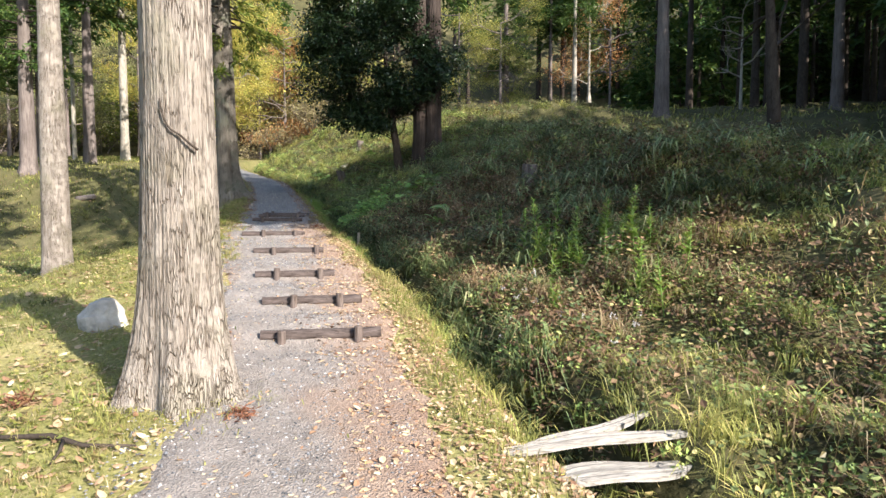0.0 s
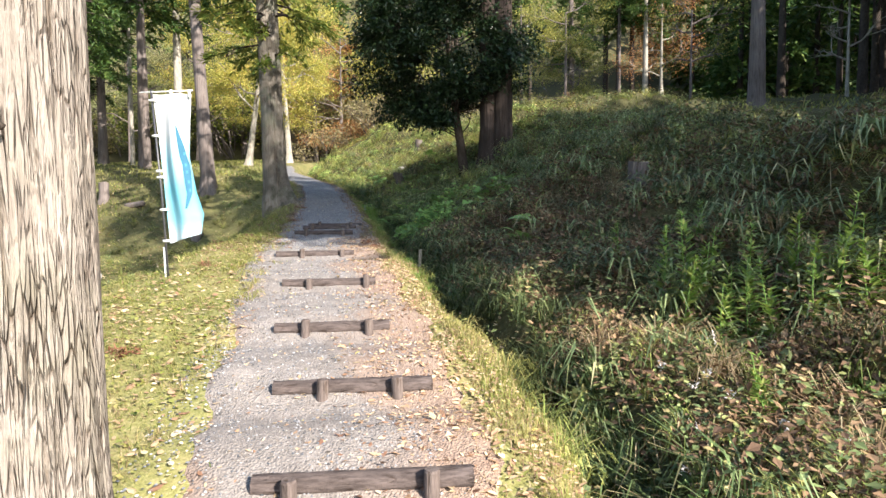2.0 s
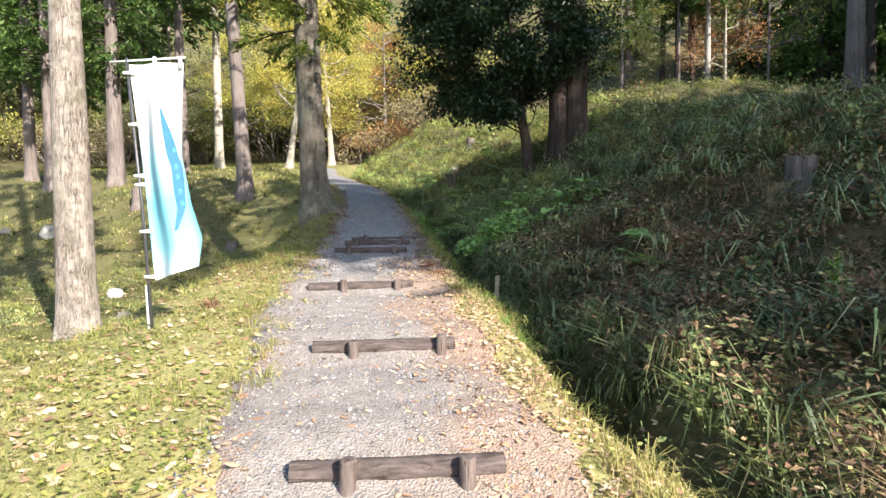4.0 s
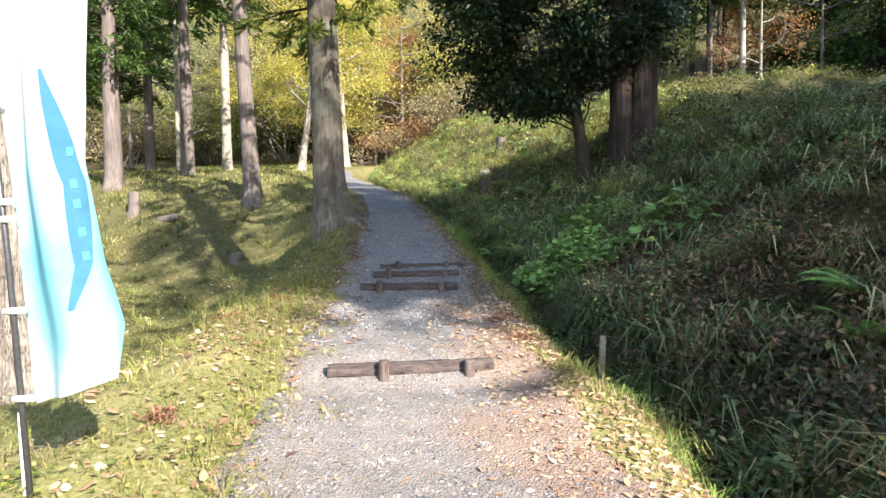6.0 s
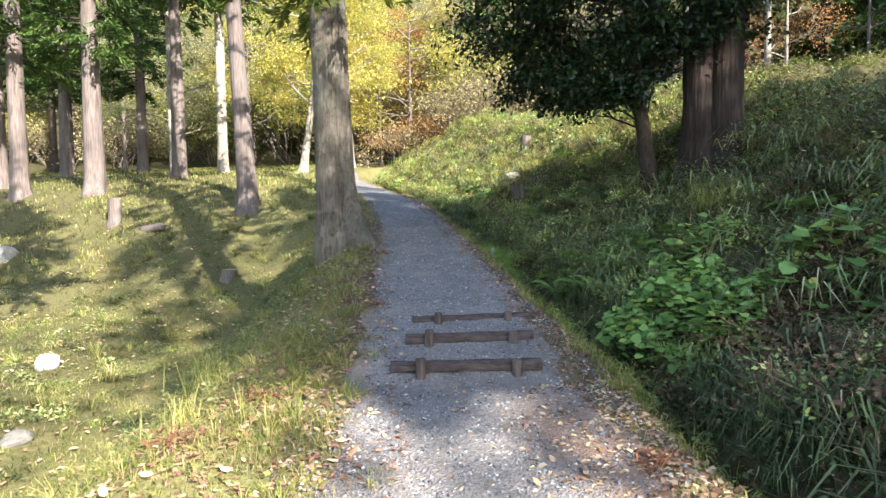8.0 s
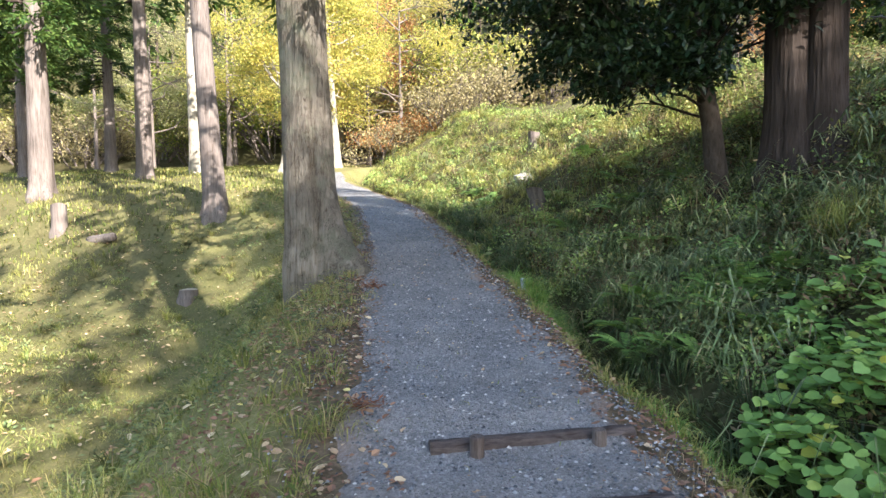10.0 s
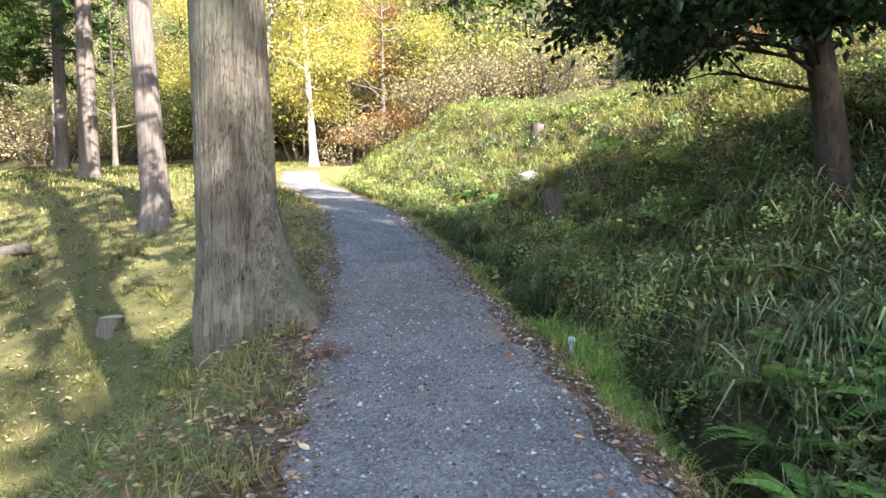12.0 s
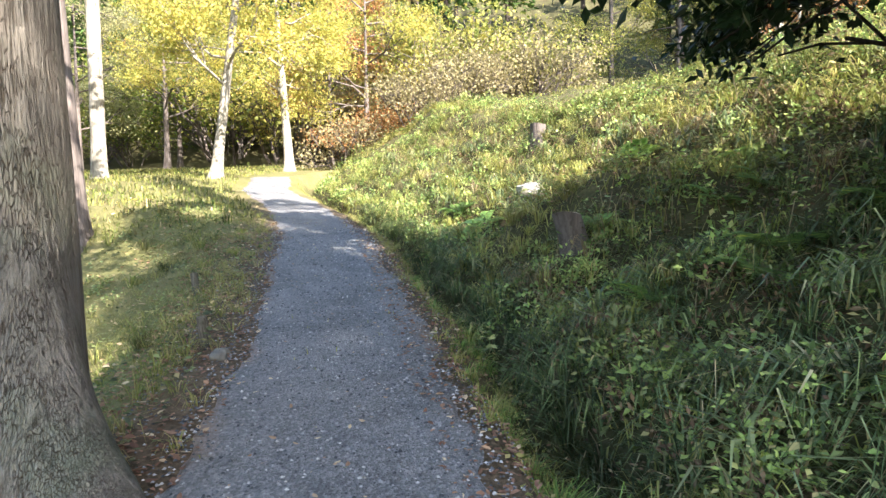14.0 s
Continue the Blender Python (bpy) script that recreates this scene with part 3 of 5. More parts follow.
def build_path():
    s, d = np.meshgrid(np.arange(-8, 37, 0.07), np.linspace(-0.95, 0.95, 28), indexing="ij")
    m = along(s + 0.5, PATH_Y, PATH_X) - along(s - 0.5, PATH_Y, PATH_X)
    k = np.sqrt(1 + m * m)
    wob = 0.05 * np.sin(s * 1.3) + 0.04 * np.sin(s * 3.7 + 1) + 0.03 * np.sin(s * 9.1) + 0.02 * np.sin(s * 23.0)
    left = np.interp(s, (0, 5, 8.7, 9.5, 10.7, 12.5, 14.3, 17.3, 18.6, 21, 30), (0.7, 0.8, 1.05, 1.2, 1.15, 0.92, 0.85, 0.75, 0.68, 0.6, 0.7)) * 1.1
    right = np.interp(s, (0, 5, 12, 15, 22, 30), (0.85, 0.8, 0.74, 0.8, 0.88, 0.75)) * 1.1
    dd = np.where(d < 0, d * left, d * right) / 0.95 + wob * np.abs(d)
    X, Y = along(s, PATH_Y, PATH_X) + dd / k, s - m * dd / k
    Z = height(X, Y) + 0.02 - 0.07 * smooth(np.abs(d), 0.7, 0.95) + 0.006 * np.sin(17 * X) * np.sin(15 * Y + 3 * X)
    V, F = grid(X, Y, Z)
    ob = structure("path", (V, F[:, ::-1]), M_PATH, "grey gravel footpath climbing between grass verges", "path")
    # bare reddish earth on the stepped side and along the edges
    lump = 0.12 * np.sin(2.1 * s + 3 * dd) + 0.1 * np.sin(5.3 * s + 1) + 0.08 * np.sin(9 * dd + 4 * s)
    soil = smooth(dd + lump, 0.0, 0.45) * smooth(s, 13.3, 12.0) * 0.8 + smooth(np.abs(d) + 0.6 * lump, 0.68, 0.95) * 0.7
    ob.data.attributes.new("soil", "FLOAT", "POINT").data.foreach_set("value", np.clip(soil, 0, 0.9).astype(np.float32).ravel())


build_ground()
build_path()


# ---- trees ----
def trunk(h, r0, r1, flare=0.5, reach=0.35, lobes=5, lean=(0, 0), seg=24, rings=30, groove=0.02, seed=1, bend=0.0, phase=None, below=0.5):
    """A tapering trunk with a flared, lobed foot and furrowed bark. Origin at its foot."""
    r = np.random.default_rng(seed)
    z = -below + (h + below) * np.linspace(0, 1, rings) ** 1.6
    th = np.linspace(0, 2 * np.pi, seg, endpoint=False)
    Z, T = np.meshgrid(z, th, indexing="ij")
    R = r1 + (r0 - r1) * np.clip(1 - Z / h, 0, 1.05)
    foot = np.exp(-np.maximum(Z, -0.1) / reach)
    lob = 0.6 + 0.4 * np.cos(lobes * T + r.uniform(0, 6)) + 0.25 * np.cos((lobes - 2) * T + r.uniform(0, 6))
    if phase is not None:
        lob = 0.06 + np.maximum(0, np.cos(T - phase)) ** 9 * 1.5 + 0.18 * np.maximum(0, np.cos(T - phase - 2.6)) ** 5 + 0.15 * np.maximum(0, np.cos(T - phase + 1.9)) ** 6
        R = R * (1 - 0.16 * np.exp(-((T - (phase % (2 * np.pi)) + 0.55) / 0.14) ** 2) * np.clip(1.6 - Z / 3, 0, 1))
    R = R * (1 + flare * foot * lob)
    fur = np.zeros_like(R)
    for k in range(7):
        n = int(r.integers(5, max(8, seg // 5)))
        wander = 1.1 * np.sin(Z * r.uniform(0.6, 1.6) + r.uniform(0, 6)) + 0.5 * np.sin(Z * r.uniform(3, 6) + r.uniform(0, 6) + 3 * T)
        fur += np.abs(np.sin(n * T + wander + r.uniform(0, 6))) * (0.6 + 0.4 * np.sin(Z * r.uniform(2, 5) + 2 * T + r.uniform(0, 6))) / 7
    R = R + groove * (fur - 0.4) * 2 * min(1.0, seg / 48)
    R = R + 0.04 * r0 * np.sin(2 * T + 0.6 * Z + r.uniform(0, 6))
    X = R * np.cos(T) + lean[0] * Z / h + bend * np.sin(np.pi * np.clip(Z / h, 0, 1))
    Y = R * np.sin(T) + lean[1] * Z / h
    V = np.stack([X, Y, Z], -1).reshape(-1, 3)
    i, j = np.meshgrid(np.arange(rings - 1), np.arange(seg), indexing="ij")
    a, b = (i * seg + j).ravel(), (i * seg + (j + 1) % seg).ravel()
    return V, np.concatenate([np.stack([a, b, b + seg], 1), np.stack([a, b + seg, a + seg], 1)])


def cedar_crown(h0, h1, spread, branches, sprays, needles, size, seed, thin=0.17, sides=4):
    """Drooping boughs round a straight stem: the boughs, and their hanging sprays."""
    r = np.random.default_rng(seed)
    wood, P, D = [], [], []
    for k in range(branches):
        u = (k + r.random()) / branches
        z = h0 + (h1 - h0) * u
        a = r.uniform(0, 2 * np.pi)
        ln = spread * (1 - 0.85 * u) * r.uniform(0.65, 1.1) * (0.6 + 0.4 * min(1, u * 6))
        out = np.array([np.cos(a), np.sin(a), 0])
        t = np.linspace(0, 1, 5 if sides > 3 else 3)
        line = np.array([0, 0, z]) + out * (ln * t)[:, None] + np.array([0, 0, 1]) * (ln * (0.12 * t - 0.5 * t * t + 0.12 * t ** 4))[:, None]
        wood.append(tube(line, 0.035 * (1.1 - t) * (0.5 + spread / 5), sides, False))
        n = max(3, int(sprays * ln / spread))
        ts = 0.25 + 0.75 * r.random(n)
        base = np.stack([np.interp(ts, t, line[:, c]) for c in range(3)], 1)
        swing = r.normal(0, 0.55, n)
        sd = np.stack([np.cos(a + swing), np.sin(a + swing), r.uniform(-0.75, 0.15, n)], 1)
        for q in range(needles):
            v = (q + 0.5) / needles
            P.append(base + sd * size * 1.6 * v + r.normal(0, size * 0.16, (n, 3)))
            D.append(sd + r.normal(0, 0.45, (n, 3)))
    P, D = np.concatenate(P), np.concatenate(D)
    N = r.normal(0, 0.5, P.shape) + [0, 0, 1]
    return join(wood), leaves(P, D, N, size * r.uniform(0.7, 1.3, len(P)), size * thin, 0.15)


def grow(r, p, d, ln, rad, depth, spread, up, wood, tips, forks=3, ok=None):
    """Forking limbs; the ends of the last ones carry the leaves."""
    mid = p + d * ln * 0.5 + r.normal(0, ln * 0.05, 3)
    end = p + d * ln + r.normal(0, ln * 0.06, 3)
    if ok and not ok(end):
        return
    wood.append(tube([p, mid, end], [rad, rad * 0.8, rad * 0.62], 7 if rad > 0.03 else 3, False))
    if depth == 1:
        tips.append((end, d))
    if depth == 0:
        tips.append((mid, d))
        tips.append((end, d))
        return
    for k in range(forks):
        nd = d + r.normal(0, spread, 3) + np.array([0, 0, up])
        nd /= np.linalg.norm(nd)
        q = mid + (end - mid) * r.uniform(0.2, 1.0)
        grow(r, q, nd, ln * r.uniform(0.6, 0.85), rad * 0.58, depth - 1, spread, up, wood, tips, forks, ok)


def leaf_cloud(tips, per, radius, length, width, seed, flat=1.0):
    r = np.random.default_rng(seed)
    c = np.repeat(np.array([t[0] for t in tips]), per, 0)
    d = np.repeat(np.array([t[1] for t in tips]), per, 0)
    P = c + r.normal(0, radius, c.shape) * [1, 1, flat]
    D = d * 0.6 + r.normal(0, 0.7, c.shape) + [0, 0, -0.25]
    N = r.normal(0, 0.5, c.shape) + [0, 0, 1]
    return leaves(P, D, N, length * r.uniform(0.6, 1.25, len(P)), width)


def cedar(x, y, dia, label, h=17.0, material=None, crown=None, near=False, lean=(0, 0), seed=1, name="cedar_tree", sink=0.05, flare=0.45, phase=None, reach=0.4, needles=None):
    """A cedar: trunk, boughs and needles."""
    material = material or M_BARK_FAR
    t = thing(name, pose(x, y, on_ground(x, y, sink)), label, "tree", "cedar trees")
    r0 = dia / 2 * 1.06
    kw = dict(seg=200, rings=170, groove=0.016) if near else dict(seg=40, rings=36, groove=0.012)
    part("trunk", trunk(h, r0, r0 * 0.35, flare, reach if near else 0.3, 5, lean, seed=seed, phase=phase, below=1.2 if near else 0.5, **kw), material, t)
    if crown:
        w, l = cedar_crown(seed=seed + 50, **crown)
        tagged(part("branchwork", w, M_BARK_SHADED, t), kind="stuff")
        part("foliage", l, needles or M_CEDAR, t, smooth_faces=False)
    return t


HIGH = dict(h0=8.0, h1=17, spread=2.7, branches=64, sprays=13, needles=8, size=0.4)

# the great trunk beside the start of the path
TOPMOST = dict(HIGH, h0=11.5, branches=44)
near_cedar = cedar(-1.66, 3.72, 0.44, "large cedar with fibrous grey-brown bark and spreading foot", material=M_BARK, near=True, seed=3,
                   crown=TOPMOST, flare=0.74)
# the mossy one where the path bends
bend_cedar = cedar(-6.66, 18.4, 0.64, "large cedar with mossy furrowed bark, roots reaching the path", material=M_BARK_MOSS, near=True, seed=11,
                   crown=dict(h0=3.7, h1=16, spread=2.3, branches=120, sprays=20, needles=12, size=0.21, thin=0.14), lean=(-0.5, 0.1), flare=0.85, phase=5.85, reach=0.5, needles=M_CEDAR_SUN, sink=-0.32)
cedar(-8.35, 12.7, 0.52, "tall straight cedar with sunlit pale bark", material=M_BARK, seed=5, crown=HIGH)
cedar(-12.3, 25.6, 0.56, "cedar with smooth brown bark on the terrace edge", seed=6, crown=HIGH, material=M_BARK_FAR, lean=(-0.9, 0))
LOW = dict(h0=4.7, h1=15, spread=2.9, branches=110, sprays=22, needles=12, size=0.24, thin=0.14)
for x, y, dia, crown, seed in ((-21.8, 26.8, 0.58, LOW, 21), (-18.9, 27.0, 0.62, LOW, 22), (-24.8, 28.8, 0.5, HIGH, 23), (-27.2, 40.2, 0.6, LOW, 24),
                               (-19.0, 31.9, 0.56, HIGH, 25), (-30.5, 38.0, 0.5, LOW, 26), (-29.0, 36.5, 0.48, LOW, 27), (-33.0, 41.0, 0.5, LOW, 28)):
    cedar(x, y, dia, "straight brown cedar trunk on the grassy terrace", seed=seed, crown=crown)
for x, y, dia, seed in ((-18.4, 34.3, 0.48, 31), (-20.0, 57.0, 0.6, 32), (-23.0, 37.0, 0.26, 33)):
    cedar(x, y, dia, "slender pale trunk standing in sunlight", seed=seed, crown=HIGH, material=M_BARK_PALE, name="pale_tree", flare=0.3)


# twin cedar on the bank
def twin_cedar():
    x, y = -0.5, 19.4
    t = thing("twin_cedar", pose(x, y, on_ground(x, y, 0.2)), "red-brown cedar with two trunks grown together, bark darkened for shade", "tree")
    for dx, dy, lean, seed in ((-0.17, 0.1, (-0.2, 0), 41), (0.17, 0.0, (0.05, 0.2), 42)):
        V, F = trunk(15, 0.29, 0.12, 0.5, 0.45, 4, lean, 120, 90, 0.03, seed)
        part("trunk", (V + [dx, dy, 0], F), M_BARK_SHADED, t)
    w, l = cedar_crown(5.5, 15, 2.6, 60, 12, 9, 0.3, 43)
    tagged(part("branchwork", w, M_BARK_SHADED, t), kind="stuff")
    part("foliage", l, M_CEDAR, t, smooth_faces=False)


twin_cedar()


# evergreen broadleaf leaning over the bank
def crown_floor(p):
    """The underside of the crown, which rises away from the trunk."""
    return 0.92 + 0.45 * max(0.0, math.hypot(p[0] + 0.25, p[1]) - 0.7) + (1.0 if p[0] > 0.15 else 0.0)


def evergreen():
    x, y = -1.45, 19.7
    t = thing("evergreen_tree", pose(x, y, on_ground(x, y, 0.1)), "dark glossy broadleaf evergreen with a leaning brown trunk", "tree")
    r = np.random.default_rng(51)
    wood, tips = [], []
    line = np.array([[0, 0, -0.2], [-0.03, 0, 0.35], [-0.1, 0.0, 1.0], [-0.22, 0, 1.7], [-0.3, 0.02, 2.6], [-0.45, 0, 4.0], [-0.6, 0, 6.0]])
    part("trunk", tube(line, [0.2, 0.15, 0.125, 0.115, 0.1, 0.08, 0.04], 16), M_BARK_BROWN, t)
    for k in range(52):
        z = 1.05 + 0.055 * k if k < 16 else 1.9 + 4.0 * (k - 16) / 35
        a = r.normal(180, 50) if k % 2 else r.uniform(-100, 100) if k % 4 else r.uniform(0, 360)
        ln = (0.9 + 0.12 * np.cos(radians(a - 180))) * r.uniform(0.8, 1.2) * np.interp(z, (1.0, 2.4, 5.8), (0.95, 1.3, 0.95))
        ln *= 1 - 0.3 * max(0.0, -math.sin(radians(a)))
        p = np.array([np.interp(z, line[:, 2], line[:, 0]), 0, z])
        d = np.array([np.cos(radians(a)), np.sin(radians(a)), r.uniform(0.2, 0.5) if k < 16 else r.uniform(0.05, 0.5)])
        wood, ends = [], []
        grow(r, p, d / np.linalg.norm(d), ln, 0.027, 3, 0.36, 0.02, wood, ends, 3, lambda q: q[2] > crown_floor(q))
        tips += ends
        if wood:
            part("limb", join(wood), M_BARK_BROWN, t)
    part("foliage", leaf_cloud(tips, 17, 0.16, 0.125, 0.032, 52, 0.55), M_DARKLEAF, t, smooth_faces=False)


evergreen()


def broadleaf(x, y, h, label, leaf, wood_mat, seed, per=60, radius=0.5, size=0.125, depth=3, low=0.3, dia=0.35, name="broadleaf_tree", flat=0.3, spread=0.5, forks=3, lean=(0, 0), sink=0.1):
    t = thing(name, pose(x, y, on_ground(x, y, sink)), label, "tree", "autumn trees")
    r = np.random.default_rng(seed)
    part("trunk", trunk(h * 0.85, dia / 2, 0.04, 0.7, 0.35, 4, lean, 28, 26, 0.01, seed), wood_mat, t)
    wood, tips = [], []
    n = max(6, int(h * 1.0))
    for k in range(n):
        z = h * (low + (0.85 - low) * (k + r.random()) / n)
        a = r.uniform(0, 2 * np.pi)
        d = np.array([np.cos(a), np.sin(a), r.uniform(0.1, 0.5)])
        p = np.array([lean[0] * z / (h * 0.85), lean[1] * z / (h * 0.85), z])
        grow(r, p, d / np.linalg.norm(d), h * 0.17 * r.uniform(0.7, 1.2), 0.055, depth - 1, spread, 0.05, wood, tips, forks)
    tagged(part("branchwork", join(wood), wood_mat, t), kind="stuff")
    if per:
        part("foliage", leaf_cloud(tips, per, radius, size, size * 0.3, seed + 1, flat), leaf, t, smooth_faces=False)
    return t


# yellow trees at the top of the path and behind the terrace
broadleaf(-14.6, 41.4, 12, "pale-trunked tree with bright yellow autumn leaves", M_YELLOW, M_BARK_PALE, 61, dia=0.42, lean=(-0.6, 0), low=0.24, per=80)
broadleaf(-15.0, 35.6, 12, "leaning pale tree with yellow autumn leaves", M_YELLOW, M_BARK_PALE, 62, dia=0.4, lean=(1.6, 0), low=0.24, per=80)
broadleaf(-24.0, 47.0, 12, "yellow-leaved tree at the wood's edge", M_YELLOW, M_BARK_FAR, 63, low=0.22)
broadleaf(-12.5, 47.0, 12, "tree with golden autumn leaves", M_YELLOW, M_BARK_FAR, 64, low=0.3)
broadleaf(-10.5, 52.0, 11, "tree with orange-tan autumn leaves", M_TANBUSH, M_BARK_FAR, 65, low=0.15)
broadleaf(-15.5, 50.0, 11, "tree with orange autumn leaves", M_ORANGE, M_BARK_FAR, 66, low=0.15)
broadleaf(-31.0, 49.0, 12, "grey-green tree at the wood's edge", M_SAGE, M_BARK_FAR, 67, low=0.2)
broadleaf(-38.0, 52.0, 12, "grey-green tree at the wood's edge", M_SAGE, M_BARK_FAR, 68, low=0.25)
broadleaf(-27.5, 54.0, 14, "tall grey-green tree behind the terrace", M_SAGE, M_BARK_FAR, 69, low=0.25)
broadleaf(-20.0, 56.0, 15, "tall tree with yellow autumn leaves", M_YELLOW, M_BARK_FAR, 70, low=0.2)
# on the hill to the right
broadleaf(14.8, 60.5, 11, "bare-branched tree with thin orange leaves", M_ORANGE, M_BARK_PALE, 71, per=20, low=0.1, dia=0.3, radius=0.65, size=0.15, spread=0.5, sink=-1.0, flat=0.8, forks=4)
broadleaf(5.2, 54.0, 11, "pale green-yellow tree behind the hill", M_OLIVE, M_BARK_FAR, 72, low=0.1)
broadleaf(1.5, 56.0, 12, "olive-green tree behind the hill", M_OLIVE, M_BARK_FAR, 73, low=0.1)
broadleaf(18.0, 36.0, 6.5, "bare grey tree at the edge of the dark wood", M_OLIVE, M_BARK_PALE, 74, per=0, low=0.25, dia=0.22)
broadleaf(7.3, 12.9, 9, "leafless grey tree on the bank", M_OLIVE, M_BARK_BROWN, 75, per=0, low=0.35, dia=0.34, lean=(-0.5, 0))
broadleaf(11.2, 40.0, 7, "small pale-green tree in the dark wood", M_OLIVE, M_BARK_FAR, 76, low=0.35, dia=0.2, per=12)
cedar(11.8, 32.1, 0.72, "blue-grey cedar trunk on the hill", seed=77, crown=HIGH)
cedar(21.5, 32.5, 0.6, "dark cedar trunk on the hill", seed=78, crown=HIGH)
cedar(13.1, 59.5, 0.5, "pale slender trunk on the far slope", seed=79, crown=HIGH, material=M_BARK_PALE)
cedar(11.0, 61.0, 0.35, "slender trunk on the far slope", seed=80, crown=HIGH)
cedar(6.0, 57.0, 0.6, "cedar on the far slope with low green boughs", seed=81, crown=LOW)


# the dark plantation on the right, and the wooded slope that closes the view
def plantation():
    r = np.random.default_rng(90)
    protos = []
    for k, (h0, size) in enumerate(((8.0, 0.6), (6.0, 0.6), (9.5, 0.6), (0.9, 0.75))):
        label = "tall dark cedar in dense plantation" if k < 3 else "cedar with boughs down to the ground, added to darken the wood"
        t = thing("cedar_tree", pose(0, 0, 0), label, "tree", "plantation cedars")
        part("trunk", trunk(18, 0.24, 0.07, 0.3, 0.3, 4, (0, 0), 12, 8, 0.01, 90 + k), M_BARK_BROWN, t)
        w, l = cedar_crown(h0, 18, 3.1, 48, 10, 6, size * 1.1, 95 + k, 0.2, 3)
        tagged(part("branchwork", w, M_BARK_SHADED, t), kind="stuff")
        part("foliage", l, M_CEDAR, t, smooth_faces=False)
        protos.append(t)
    spots = []
    for x in np.arange(9, 60, 4.0):
        for y in np.arange(43, 66, 4.0):
            spots.append((x, y))
    for x in np.arange(23, 52, 4.2):
        for y in np.arange(20, 42, 4.2):
            spots.append((x, y))
    # rows out of view, added to shade the wood on the right
    for x in np.arange(25, 56, 5.0):
        for y in np.arange(-8, 19, 5.0):
            spots.append((x, y))
    for x in np.arange(-66, 60, 6.2):
        for y in (66, 74):
            spots.append((x, y))
    for x in np.arange(-70, -40, 6.0):
        for y in (44, 51, 58):
            spots.append((x, y))
    spots = [(x, y) for x, y in spots if not (0 < x < 0.33 * y and y < 63) and not (20 < y < 62 and 51.4 < 0.682 * x + 0.731 * y < 57)]
    used = set()
    for k, (x, y) in enumerate(spots):
        x, y = x + r.normal(0, 1.2), y + r.normal(0, 1.2)
        m = pose(x, y, on_ground(x, y, 0.2), 0, 0, r.uniform(0, 360)) @ Matrix.Scale(r.uniform(0.8, 1.15), 4)
        # low-boughed trees are added in the deep rows to keep the wood dark
        i = 3 if (x > 16 and y > 47) or (x > 31 and y > 24) else k % 3
        if i in used:
            copy_thing(protos[i], m)
        else:
            used.add(i)
            protos[i].matrix_basis = m


plantation()


def shrubs():
    r = np.random.default_rng(120)
    protos = []
    for k, (mat, label) in enumerate(((M_TANBUSH, "tan autumn shrub on the slope"), (M_OLIVE, "olive-green shrub on the slope"), (M_CEDAR_SUN, "green shrub at the wood's edge"),
                                      (M_ORANGE, "russet autumn shrub on the slope"))):
        t = thing("shrub", pose(0, 0, 0), label, "shrub", "shrubs on the slope")
        wood, tips = [], []
        for q in range(9):
            a = r.uniform(0, 2 * np.pi)
            d = np.array([np.cos(a) * 0.6, np.sin(a) * 0.6, 1.0])
            grow(r, np.array([np.cos(a) * 0.3, np.sin(a) * 0.3, -0.2]), d / np.linalg.norm(d), 1.3, 0.035, 2, 0.42, 0.12, wood, tips, 4)
        tagged(part("branchwork", join(wood), M_BARK_FAR, t), kind="stuff")
        part("foliage", leaf_cloud(tips, 11, 0.36, 0.11, 0.04, 121 + k, 0.8), mat, t, smooth_faces=False)
        protos.append(t)
    spots = []
    for y in (46, 51, 56, 61):
        for x in np.arange(-14, -1, 2.6):
            spots.append((x + r.normal(0, 0.7), y + r.normal(0, 1.2), r.choice([0, 0, 1, 1, 3]), r.uniform(1.0, 1.7)))
    for y in (56, 63):
        for x in np.arange(-60, -14, 4.0):
            spots.append((x + r.normal(0, 1), y + r.normal(0, 1.2), r.choice([1, 2, 2, 0]), r.uniform(1.1, 2.0)))
    used = set()
    for x, y, k, sc in spots:
        m = pose(x, y, on_ground(x, y, 0.15), 0, 0, r.uniform(0, 360)) @ Matrix.Scale(float(sc), 4)
        if k in used:
            copy_thing(protos[k], m)
        else:
            used.add(k)
            protos[k].matrix_basis = m


shrubs()

# unseen tall cedars added behind the walker's right to throw long shade over the bank
for k, (x, y, low, high) in enumerate(((12.8, 0.9, 10.3, 18.5), (14.3, 2.8, 6.5, 21), (15.5, -1.7, 11.5, 20.5), (16.1, 0.4, 7.0, 24), (18.8, -3.0, 9.0, 24), (19.5, 2.8, 8.0, 20),
                                            (18.7, 5.0, 8.0, 20), (20.2, 5.1, 8.0, 20), (21.5, 6.6, 8.0, 20), (13.8, -2.0, 14.5, 25.5), (16.1, -3.8, 18.2, 20.9), (17.5, 2.7, 8.0, 22),
                                            (20.1, 10.9, 4.0, 13), (22.0, 12.6, 4.0, 14), (22.4, 15.4, 4.0, 14), (20.0, 21.9, 5.0, 16), (21.0, 24.2, 5.0, 17), (22.5, 26.3, 5.0, 17))):
    # the tallest is thin and lets flecks of sun through
    thin = high == 25.5
    cedar(x, y, 0.55, "tall unseen cedar added for its shade on the bank", h=high, seed=140 + k,
          crown=dict(h0=low, h1=high, spread=1.7 if high == 20.9 else 2.6, branches=46 if thin else 64 if high == 20.9 else 130, sprays=12 if thin else 22, needles=4, size=0.64))



